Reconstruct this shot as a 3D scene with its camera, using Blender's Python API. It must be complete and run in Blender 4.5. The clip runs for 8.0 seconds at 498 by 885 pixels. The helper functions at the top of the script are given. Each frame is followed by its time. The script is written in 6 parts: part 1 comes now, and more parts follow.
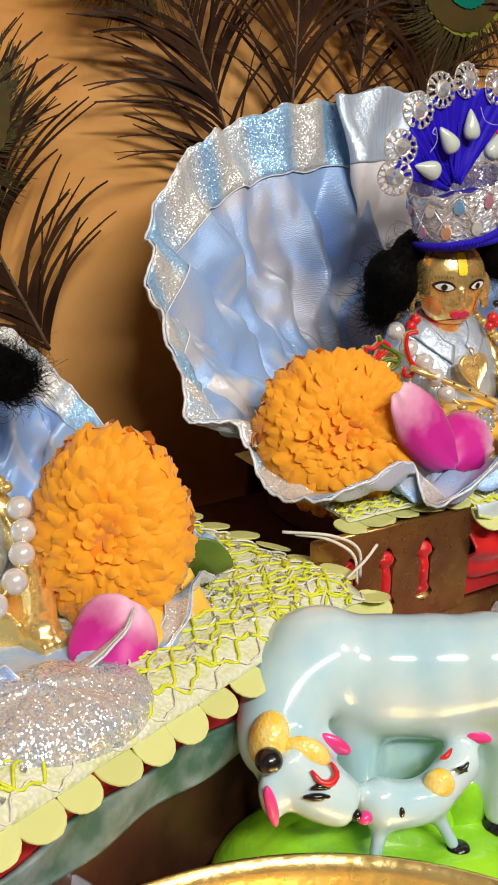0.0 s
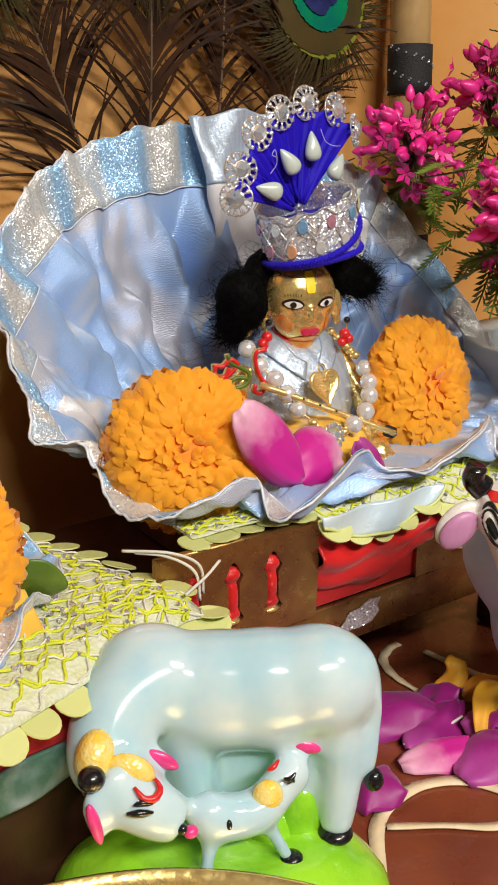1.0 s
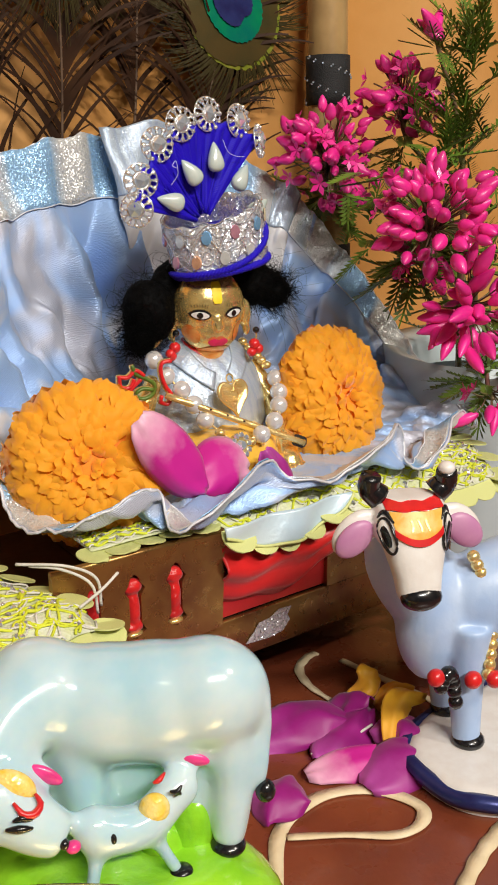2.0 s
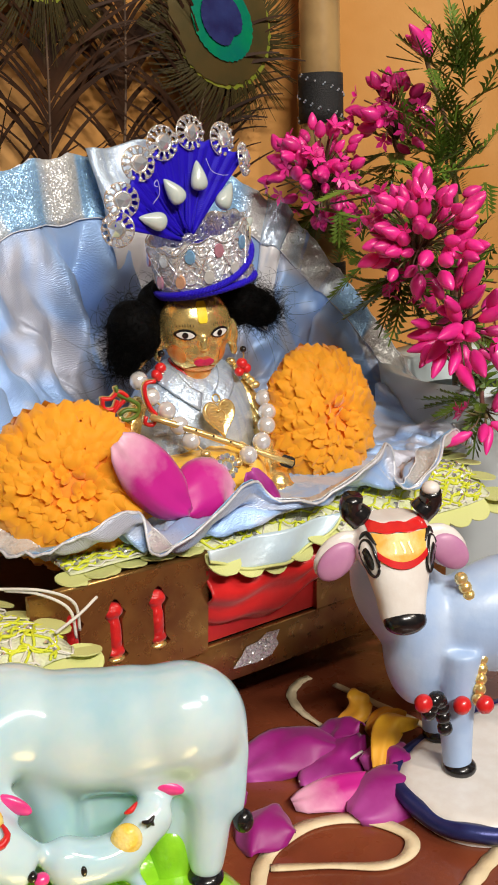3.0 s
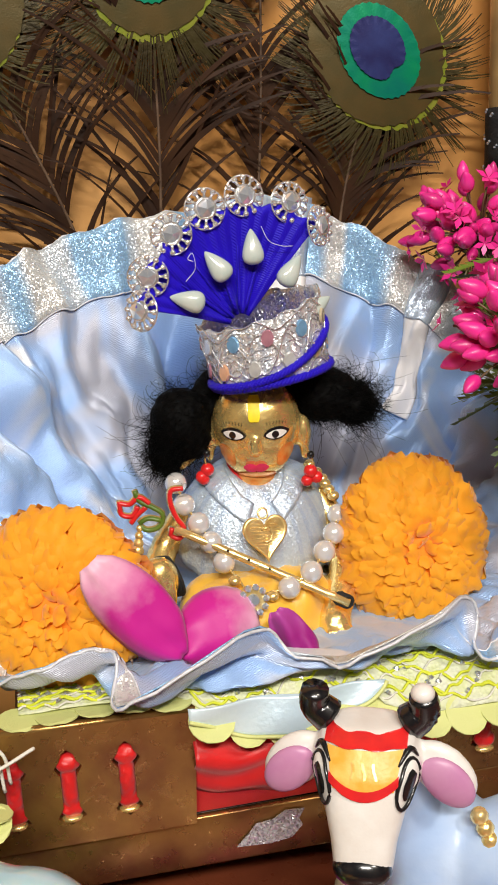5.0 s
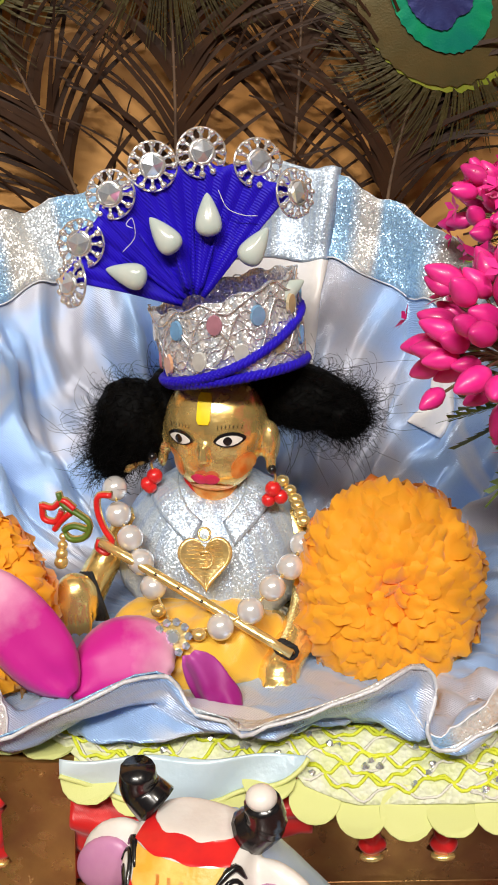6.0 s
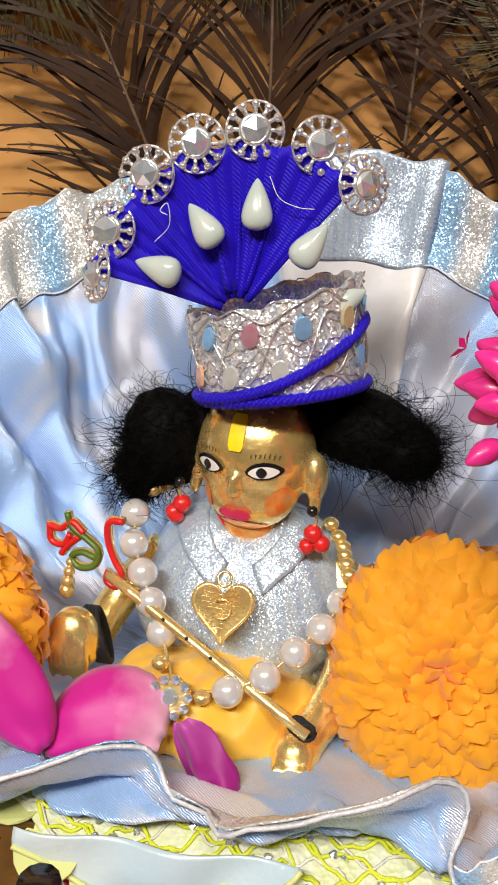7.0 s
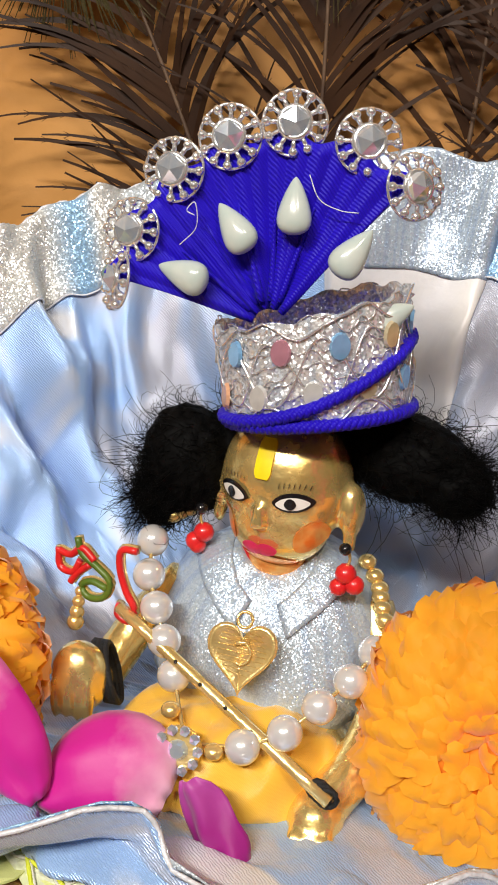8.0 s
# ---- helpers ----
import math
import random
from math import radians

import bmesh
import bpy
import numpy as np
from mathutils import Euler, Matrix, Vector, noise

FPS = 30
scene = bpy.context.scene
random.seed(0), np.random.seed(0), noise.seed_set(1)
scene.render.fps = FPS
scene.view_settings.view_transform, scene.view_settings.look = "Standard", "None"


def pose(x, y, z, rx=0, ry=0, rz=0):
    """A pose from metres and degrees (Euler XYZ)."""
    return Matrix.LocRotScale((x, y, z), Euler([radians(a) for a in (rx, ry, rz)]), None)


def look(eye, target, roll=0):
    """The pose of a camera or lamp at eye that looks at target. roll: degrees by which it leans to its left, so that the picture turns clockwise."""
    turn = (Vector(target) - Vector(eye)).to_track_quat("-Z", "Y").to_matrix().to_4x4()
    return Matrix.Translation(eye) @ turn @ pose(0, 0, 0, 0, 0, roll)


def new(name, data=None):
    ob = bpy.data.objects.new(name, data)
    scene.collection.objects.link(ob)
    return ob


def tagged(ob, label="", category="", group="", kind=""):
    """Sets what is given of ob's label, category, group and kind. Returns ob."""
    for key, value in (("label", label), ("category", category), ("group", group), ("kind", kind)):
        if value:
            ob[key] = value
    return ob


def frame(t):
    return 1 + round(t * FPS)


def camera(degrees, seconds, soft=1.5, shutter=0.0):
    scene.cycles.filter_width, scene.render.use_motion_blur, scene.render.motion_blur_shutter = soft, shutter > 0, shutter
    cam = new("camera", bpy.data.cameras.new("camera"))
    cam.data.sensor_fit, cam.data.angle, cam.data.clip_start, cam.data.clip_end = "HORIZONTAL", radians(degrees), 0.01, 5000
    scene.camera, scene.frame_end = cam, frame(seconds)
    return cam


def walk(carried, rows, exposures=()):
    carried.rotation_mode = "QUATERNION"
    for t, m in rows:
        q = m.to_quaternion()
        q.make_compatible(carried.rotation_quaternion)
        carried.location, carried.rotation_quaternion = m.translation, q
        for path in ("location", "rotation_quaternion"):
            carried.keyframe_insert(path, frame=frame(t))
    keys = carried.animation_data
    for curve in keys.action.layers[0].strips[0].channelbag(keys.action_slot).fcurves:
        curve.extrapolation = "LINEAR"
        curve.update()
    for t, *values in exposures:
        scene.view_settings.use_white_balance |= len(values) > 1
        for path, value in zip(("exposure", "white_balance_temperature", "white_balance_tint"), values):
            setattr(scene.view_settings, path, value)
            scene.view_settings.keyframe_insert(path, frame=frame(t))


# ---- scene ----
cam = camera(26.2, 8.0, soft=1.8)
METRES, EYE, TILT, LEAN, TURN = 0.45, 0.259, -20.0, 0.0, -31.0
START = (-0.3183, -0.3453)
ROWS = [
    (0.0, 0.0, 0.0, 0.0, -0.0, 0.0, 0.0),
    (0.5, 0.0376, -0.0058, 0.0045, -1.48, 0.49, 0.53),
    (1.0, 0.0828, -0.0138, 0.003, -3.07, 0.69, 1.41),
    (1.5, 0.1252, -0.0153, 0.0048, -4.38, 0.86, 1.98),
    (3.0, 0.1833, -0.0047, 0.0014, -3.09, 2.3, 2.49),
    (3.5, 0.2326, 0.0197, 0.0125, 2.79, 2.65, 1.42),
    (4.0, 0.3026, 0.0419, 0.038, 6.15, 3.2, 0.17),
    (4.5, 0.3666, 0.1112, 0.0656, 12.68, 2.69, -2.2),
    (5.0, 0.4639, 0.205, 0.1043, 18.23, 2.47, -3.88),
    (6.5, 0.5895, 0.4854, 0.1532, 34.78, -0.09, -12.26),
    (7.0, 0.5818, 0.5392, 0.1735, 38.91, -0.98, -14.69),
    (7.5, 0.5687, 0.5773, 0.1874, 41.31, -0.96, -16.03),
    (8.0, 0.5534, 0.5936, 0.1917, 42.41, -2.1, -16.73),
]
walk(cam, [(t, pose(START[0], START[1], EYE, TILT, LEAN, TURN) @ pose(METRES * x, METRES * y, METRES * z, 90 + pitch, roll, yaw)) for t, x, y, z, yaw, pitch, roll in ROWS],
     exposures=[(0.0, 0.2), (4.5, 0.3), (6.5, 0.35), (8.0, 0.35)])

# ---- world and lamps ----
world = bpy.data.worlds.new("room_air")
scene.world = world
world.use_nodes = True
world.node_tree.nodes["Background"].inputs["Color"].default_value = (1.0, 0.93, 0.84, 1)
world.node_tree.nodes["Background"].inputs["Strength"].default_value = 0.02


def area_lamp(name, eye, target, size_x, size_y, watts, colour):
    data = bpy.data.lights.new(name, "AREA")
    data.shape, data.size, data.size_y, data.energy, data.color = "RECTANGLE", size_x, size_y, watts, colour
    lamp = new(name, data)
    lamp.matrix_world = look(eye, target)
    return lamp


LAMP_TUBE = ((-0.3, -1.5, 1.32), (0.0, 0.0, 0.1))
LAMP_BULB = (0.42, -1.1, 1.2)
area_lamp("tube_light_glow", *LAMP_TUBE, 0.85, 0.08, 30.0, (1.0, 0.94, 0.86))
bulb_light = bpy.data.lights.new("bulb_glow", "POINT")
bulb_light.energy, bulb_light.shadow_soft_size, bulb_light.color = 23.0, 0.06, (1.0, 0.9, 0.78)
new("bulb_glow", bulb_light).location = LAMP_BULB


# ---- materials ----
def mat(name, base, rough=0.5, metal=0.0, second=None, scale=60.0, mix=(0.35, 0.65), bump=0.0, bump_scale=400.0, bump_kind="NOISE",
        spec=0.5, coat=0.0, sheen=0.0, spread=0.0, trans=0.0, subsurf=0.0, rough_vary=0.0, dist=0.001):
    """A surface with a broad two-tone variation, a fine relief and a wear in its gloss."""
    m = bpy.data.materials.new(name)
    m.use_nodes = True
    nt = m.node_tree
    bsdf = nt.nodes["Principled BSDF"]
    bsdf.inputs["Roughness"].default_value = rough
    bsdf.inputs["Metallic"].default_value = metal
    bsdf.inputs["Specular IOR Level"].default_value = spec
    bsdf.inputs["Coat Weight"].default_value = coat
    bsdf.inputs["Coat Roughness"].default_value = 0.08
    bsdf.inputs["Sheen Weight"].default_value = sheen
    bsdf.inputs["Transmission Weight"].default_value = trans
    if subsurf:
        bsdf.inputs["Subsurface Weight"].default_value = subsurf
        bsdf.inputs["Subsurface Radius"].default_value = (0.004, 0.002, 0.001)
        bsdf.inputs["Subsurface Scale"].default_value = 1.0
    coord = nt.nodes.new("ShaderNodeTexCoord")
    second = second or tuple(c * 0.78 for c in base)
    wide = nt.nodes.new("ShaderNodeTexNoise")
    wide.inputs["Scale"].default_value, wide.inputs["Detail"].default_value = scale, 6.0
    nt.links.new(coord.outputs["Object"], wide.inputs["Vector"])
    ramp = nt.nodes.new("ShaderNodeValToRGB")
    ramp.color_ramp.elements[0].position, ramp.color_ramp.elements[1].position = mix
    ramp.color_ramp.elements[0].color, ramp.color_ramp.elements[1].color = (*base, 1), (*second, 1)
    nt.links.new(wide.outputs["Fac"], ramp.inputs["Fac"])
    out = ramp.outputs["Color"]
    if spread:
        info = nt.nodes.new("ShaderNodeObjectInfo")
        hsv = nt.nodes.new("ShaderNodeHueSaturation")
        span = nt.nodes.new("ShaderNodeMapRange")
        span.inputs["To Min"].default_value, span.inputs["To Max"].default_value = 1 - spread, 1 + spread
        nt.links.new(info.outputs["Random"], span.inputs["Value"])
        nt.links.new(span.outputs["Result"], hsv.inputs["Value"])
        nt.links.new(out, hsv.inputs["Color"])
        out = hsv.outputs["Color"]
    nt.links.new(out, bsdf.inputs["Base Color"])
    if rough_vary:
        fine = nt.nodes.new("ShaderNodeTexNoise")
        fine.inputs["Scale"].default_value = scale * 5
        nt.links.new(coord.outputs["Object"], fine.inputs["Vector"])
        vary = nt.nodes.new("ShaderNodeMapRange")
        vary.inputs["To Min"].default_value, vary.inputs["To Max"].default_value = max(0.02, rough - rough_vary), rough + rough_vary
        nt.links.new(fine.outputs["Fac"], vary.inputs["Value"])
        nt.links.new(vary.outputs["Result"], bsdf.inputs["Roughness"])
    if bump:
        if bump_kind == "VORONOI":
            tex = nt.nodes.new("ShaderNodeTexVoronoi")
            tex.inputs["Scale"].default_value = bump_scale
            height = tex.outputs["Distance"]
        elif bump_kind == "WEAVE":
            tex = nt.nodes.new("ShaderNodeTexWave")
            tex.inputs["Scale"].default_value, tex.inputs["Distortion"].default_value = bump_scale, 1.5
            tex.bands_direction = "DIAGONAL"
            height = tex.outputs["Fac"]
        else:
            tex = nt.nodes.new("ShaderNodeTexNoise")
            tex.inputs["Scale"].default_value, tex.inputs["Detail"].default_value = bump_scale, 5.0
            height = tex.outputs["Fac"]
        nt.links.new(coord.outputs["Object"], tex.inputs["Vector"])
        relief = nt.nodes.new("ShaderNodeBump")
        relief.inputs["Strength"].default_value, relief.inputs["Distance"].default_value = bump, dist
        nt.links.new(height, relief.inputs["Height"])
        nt.links.new(relief.outputs["Normal"], bsdf.inputs["Normal"])
    return m


def mat_glitter(name, silver, blue, stripes, grain=1250.0, metal=0.75, blue_part=0.5, rough=0.32, lean=0.6):
    """Brocade of metal thread: cells that each lean their own way, in stretches of two colours along the strip."""
    m = bpy.data.materials.new(name)
    m.use_nodes = True
    nt = m.node_tree
    bsdf = nt.nodes["Principled BSDF"]
    bsdf.inputs["Metallic"].default_value, bsdf.inputs["Roughness"].default_value = metal, rough
    uv = nt.nodes.new("ShaderNodeUVMap")
    coord = nt.nodes.new("ShaderNodeTexCoord")
    sep = nt.nodes.new("ShaderNodeSeparateXYZ")
    nt.links.new(uv.outputs["UV"], sep.inputs["Vector"])
    noise_n = nt.nodes.new("ShaderNodeTexNoise")
    noise_n.noise_dimensions = "1D"
    noise_n.inputs["Scale"].default_value, noise_n.inputs["Detail"].default_value = stripes, 1.0
    nt.links.new(sep.outputs["X"], noise_n.inputs["W"])
    ramp = nt.nodes.new("ShaderNodeValToRGB")
    ramp.color_ramp.elements[0].position, ramp.color_ramp.elements[1].position = blue_part - 0.02, blue_part + 0.06
    ramp.color_ramp.elements[0].color, ramp.color_ramp.elements[1].color = (*silver, 1), (*blue, 1)
    nt.links.new(noise_n.outputs["Fac"], ramp.inputs["Fac"])
    cells = nt.nodes.new("ShaderNodeTexVoronoi")
    cells.inputs["Scale"].default_value = grain
    nt.links.new(coord.outputs["Object"], cells.inputs["Vector"])
    mix = nt.nodes.new("ShaderNodeMix")
    mix.data_type, mix.blend_type = "RGBA", "OVERLAY"
    mix.inputs["Factor"].default_value = 0.22
    grey = nt.nodes.new("ShaderNodeRGBToBW")
    nt.links.new(cells.outputs["Color"], grey.inputs["Color"])
    nt.links.new(ramp.outputs["Color"], mix.inputs["A"])
    nt.links.new(grey.outputs["Val"], mix.inputs["B"])
    nt.links.new(mix.outputs["Result"], bsdf.inputs["Base Color"])
    geo = nt.nodes.new("ShaderNodeNewGeometry")
    shift = nt.nodes.new("ShaderNodeVectorMath")
    shift.operation = "SUBTRACT"
    shift.inputs[1].default_value = (0.5, 0.5, 0.5)
    nt.links.new(cells.outputs["Color"], shift.inputs[0])
    lean_n = nt.nodes.new("ShaderNodeVectorMath")
    lean_n.operation = "MULTIPLY_ADD"
    lean_n.inputs[1].default_value = (lean, lean, lean)
    nt.links.new(shift.outputs["Vector"], lean_n.inputs[0])
    nt.links.new(geo.outputs["Normal"], lean_n.inputs[2])
    unit = nt.nodes.new("ShaderNodeVectorMath")
    unit.operation = "NORMALIZE"
    nt.links.new(lean_n.outputs["Vector"], unit.inputs[0])
    nt.links.new(unit.outputs["Vector"], bsdf.inputs["Normal"])
    return m


def mat_shot_sheen(name, dull, bright, pale):
    """Shot satin: three tones in stretched runs along the cloth's fall, the blue and pale ones also painting in the
    folds' sheen, a twill of fine threads and flat sparks.
    """
    m = bpy.data.materials.new(name)
    m.use_nodes = True
    nt = m.node_tree
    bsdf = nt.nodes["Principled BSDF"]
    bsdf.inputs["Metallic"].default_value = 0.34
    bsdf.inputs["Sheen Weight"].default_value = 0.25
    uv = nt.nodes.new("ShaderNodeUVMap")
    coord = nt.nodes.new("ShaderNodeTexCoord")
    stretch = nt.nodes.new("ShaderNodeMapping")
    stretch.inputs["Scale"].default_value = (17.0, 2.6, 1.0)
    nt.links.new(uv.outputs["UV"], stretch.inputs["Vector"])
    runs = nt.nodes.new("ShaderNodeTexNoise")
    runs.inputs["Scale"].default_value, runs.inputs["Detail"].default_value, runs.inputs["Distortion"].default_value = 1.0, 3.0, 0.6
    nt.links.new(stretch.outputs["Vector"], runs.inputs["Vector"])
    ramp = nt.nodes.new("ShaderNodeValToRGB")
    # dull cloth tone first; blue and near-white stops paint highlights into the colour
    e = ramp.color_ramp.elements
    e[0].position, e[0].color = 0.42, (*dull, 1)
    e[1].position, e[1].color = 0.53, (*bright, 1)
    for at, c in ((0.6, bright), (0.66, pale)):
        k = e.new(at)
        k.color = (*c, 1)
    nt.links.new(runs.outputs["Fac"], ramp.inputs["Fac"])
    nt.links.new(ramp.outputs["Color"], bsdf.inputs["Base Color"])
    gloss = nt.nodes.new("ShaderNodeMapRange")
    gloss.inputs["To Min"].default_value, gloss.inputs["To Max"].default_value = 0.46, 0.27
    nt.links.new(runs.outputs["Fac"], gloss.inputs["Value"])
    nt.links.new(gloss.outputs["Result"], bsdf.inputs["Roughness"])
    twill = nt.nodes.new("ShaderNodeTexWave")
    twill.bands_direction = "DIAGONAL"
    twill.inputs["Scale"].default_value, twill.inputs["Distortion"].default_value, twill.inputs["Detail"].default_value = 700.0, 6.0, 4.0
    nt.links.new(coord.outputs["Object"], twill.inputs["Vector"])
    relief = nt.nodes.new("ShaderNodeBump")
    relief.inputs["Strength"].default_value, relief.inputs["Distance"].default_value = 0.4, 0.0005
    nt.links.new(twill.outputs["Fac"], relief.inputs["Height"])
    nt.links.new(relief.outputs["Normal"], bsdf.inputs["Normal"])
    return m


def mat_petal(name, tip, base, at=(0.05, 0.6)):
    """A flower petal: pale at its root, strong at its tip, along the strip's second coordinate."""
    m = bpy.data.materials.new(name)
    m.use_nodes = True
    nt = m.node_tree
    bsdf = nt.nodes["Principled BSDF"]
    bsdf.inputs["Roughness"].default_value, bsdf.inputs["Sheen Weight"].default_value = 0.5, 0.15
    uv = nt.nodes.new("ShaderNodeUVMap")
    sep = nt.nodes.new("ShaderNodeSeparateXYZ")
    nt.links.new(uv.outputs["UV"], sep.inputs["Vector"])
    coord = nt.nodes.new("ShaderNodeTexCoord")
    veins = nt.nodes.new("ShaderNodeTexNoise")
    veins.inputs["Scale"].default_value, veins.inputs["Detail"].default_value = 130.0, 6.0
    nt.links.new(coord.outputs["Object"], veins.inputs["Vector"])
    add = nt.nodes.new("ShaderNodeMath")
    add.operation = "MULTIPLY_ADD"
    add.inputs[1].default_value = 0.35
    nt.links.new(veins.outputs["Fac"], add.inputs[0])
    nt.links.new(sep.outputs["Y"], add.inputs[2])
    ramp = nt.nodes.new("ShaderNodeValToRGB")
    ramp.color_ramp.elements[0].position, ramp.color_ramp.elements[1].position = at[0] + 0.17, at[1] + 0.17
    ramp.color_ramp.elements[0].color, ramp.color_ramp.elements[1].color = (*base, 1), (*tip, 1)
    nt.links.new(add.outputs["Value"], ramp.inputs["Fac"])
    nt.links.new(ramp.outputs["Color"], bsdf.inputs["Base Color"])
    relief = nt.nodes.new("ShaderNodeBump")
    relief.inputs["Strength"].default_value, relief.inputs["Distance"].default_value = 0.3, 0.0006
    nt.links.new(veins.outputs["Fac"], relief.inputs["Height"])
    nt.links.new(relief.outputs["Normal"], bsdf.inputs["Normal"])
    return m


WALL = mat("ochre_wall_cloth", (0.55, 0.25, 0.06), 0.38, second=(0.66, 0.35, 0.12), scale=9.0, bump=0.25, bump_scale=45.0, dist=0.004, rough_vary=0.12)
ROOM = mat("room_paint", (0.34, 0.28, 0.22), 0.7, second=(0.29, 0.24, 0.19), scale=3.0, bump=0.1, bump_scale=60.0)
TABLE = mat("red_brown_lacquer", (0.26, 0.065, 0.026), 0.3, second=(0.16, 0.035, 0.016), scale=22.0, bump=0.12, bump_scale=500.0, coat=0.3, rough_vary=0.12)
CREAM = mat("cream_line_paint", (0.83, 0.7, 0.47), 0.5, second=(0.72, 0.58, 0.36), scale=90.0, bump=0.3, bump_scale=500.0)
BRASS = mat("polished_brass", (1.0, 0.78, 0.32), 0.24, 0.8, second=(1.0, 0.7, 0.24), scale=70.0, bump=0.4, bump_scale=170.0, rough_vary=0.12)
GOLD = mat("gilt_metal", (1.0, 0.78, 0.36), 0.24, 0.72, second=(0.92, 0.66, 0.24), scale=150.0, bump=0.2, bump_scale=900.0)
OLDBRASS = mat("dull_brass_sheet", (0.42, 0.24, 0.075), 0.3, 0.85, second=(0.23, 0.1, 0.045), scale=42.0, bump=0.2, bump_scale=180.0, rough_vary=0.14)
DARKWOOD = mat("dark_brown_wood", (0.075, 0.026, 0.012), 0.4, second=(0.045, 0.016, 0.009), scale=40.0, bump=0.2, bump_scale=250.0, rough_vary=0.1)
REDSATIN = mat("red_satin", (0.68, 0.014, 0.014), 0.3, second=(0.52, 0.008, 0.01), scale=60.0, sheen=0.2, bump=0.2, bump_scale=1200.0, bump_kind="WEAVE", dist=0.0005)
GREENCLOTH = mat("green_mottled_cloth", (0.05, 0.12, 0.09), 0.32, second=(0.24, 0.3, 0.32), scale=70.0, bump=0.4, bump_scale=150.0, dist=0.002)
# lavender cloth, blue of the weave and painted sheen, near-white painted glints
SATIN = mat_shot_sheen("pale_blue_satin_painted_sheen", (0.54, 0.57, 0.68), (0.36, 0.55, 0.9), (0.76, 0.78, 0.83))
PIPING = mat("white_piping", (0.78, 0.8, 0.86), 0.4, 0.15, bump=0.5, bump_scale=900.0, scale=300.0)
BROCADE = mat_glitter("silver_blue_brocade", (0.7, 0.71, 0.7), (0.34, 0.58, 0.86), 26.0, grain=2300.0, metal=0.4, rough=0.34, lean=0.8)
SILVERCLOTH = mat_glitter("silver_blue_cloth", (0.54, 0.64, 0.75), (0.46, 0.57, 0.73), 30.0, grain=3400.0, metal=0.45, lean=0.55)
SILVERWHITE = mat_glitter("silver_white_cloth", (0.84, 0.84, 0.85), (0.7, 0.76, 0.84), 30.0, grain=1900.0, metal=0.6, rough=0.26, lean=1.0)
BLUESATIN = mat("plain_pale_blue_satin", (0.5, 0.64, 0.74), 0.3, 0.1, second=(0.62, 0.72, 0.76), scale=30.0, sheen=0.3, bump=0.25, bump_scale=500.0, dist=0.0006)
WHITESATIN = mat("white_satin", (0.8, 0.78, 0.76), 0.35, second=(0.7, 0.7, 0.74), scale=45.0, sheen=0.3, bump=0.25, bump_scale=500.0, dist=0.0006)
ROYAL = mat("royal_blue_silk", (0.012, 0.002, 0.42), 0.5, spec=0.2, second=(0.016, 0.003, 0.52), scale=80.0, sheen=0.05, bump=0.3, bump_scale=600.0, bump_kind="WEAVE", dist=0.0005)
SILVER = mat("bright_silver", (0.95, 0.96, 0.98), 0.14, 0.8, second=(0.78, 0.79, 0.82), scale=300.0, bump=0.15, bump_scale=900.0)
CRYSTAL = mat("cut_glass_stone", (0.92, 0.95, 1.0), 0.04, 0.72, second=(0.65, 0.78, 0.95), scale=400.0)
PEARL = mat("pearl", (0.84, 0.81, 0.78), 0.2, 0.4, second=(0.78, 0.78, 0.8), scale=120.0, coat=1.0)
DROP = mat("greenish_white_drop_bead", (0.45, 0.54, 0.51), 0.2, second=(0.55, 0.6, 0.56), scale=150.0, coat=0.6)
BLACKHAIR = mat("black_hair", (0.002, 0.002, 0.0022), 0.6, spec=0.05, second=(0.004, 0.004, 0.004), scale=300.0, bump=0.3, bump_scale=900.0)
BLACK = mat("black_paint", (0.01, 0.01, 0.012), 0.22, scale=200.0, coat=0.4)
BLACKTHREAD = mat("black_thread", (0.012, 0.012, 0.013), 0.7, bump=0.6, bump_scale=1500.0)
WHITEPAINT = mat("white_paint", (0.8, 0.78, 0.75), 0.3, second=(0.74, 0.7, 0.66), scale=150.0, coat=0.2, bump=0.1, bump_scale=500.0)
BLUEPAINT = mat("light_blue_paint", (0.38, 0.53, 0.8), 0.35, second=(0.5, 0.63, 0.84), scale=60.0, bump=0.15, bump_scale=300.0)
GLAZE = mat("pale_blue_white_glaze", (0.42, 0.65, 0.75), 0.14, second=(0.66, 0.78, 0.8), scale=22.0, mix=(0.45, 0.66), coat=0.8, bump=0.06, bump_scale=140.0, subsurf=0.15)
GRASS = mat("bright_green_glaze", (0.34, 0.72, 0.03), 0.18, second=(0.22, 0.56, 0.02), scale=60.0, coat=0.8, bump=0.4, bump_scale=160.0, dist=0.002)
YELLOWPAINT = mat("yellow_glitter_paint", (0.95, 0.64, 0.08), 0.25, 0.1, second=(0.95, 0.78, 0.3), scale=260.0, bump=0.25, bump_scale=900.0, bump_kind="VORONOI")
PINKPAINT = mat("pink_paint", (0.86, 0.05, 0.28), 0.3, scale=200.0, coat=0.4)
EARPINK = mat("mauve_paint", (0.5, 0.2, 0.4), 0.4, second=(0.56, 0.27, 0.45), scale=120.0)
REDPAINT = mat("red_paint", (0.72, 0.02, 0.02), 0.3, second=(0.6, 0.015, 0.02), scale=200.0, coat=0.3)
ORANGEPAINT = mat("orange_face_paint", (0.95, 0.3, 0.05), 0.3, 0.55, second=(1.0, 0.55, 0.18), scale=300.0)
LIPPAINT = mat("crimson_lip_paint", (0.78, 0.02, 0.12), 0.3, scale=300.0, coat=0.3)
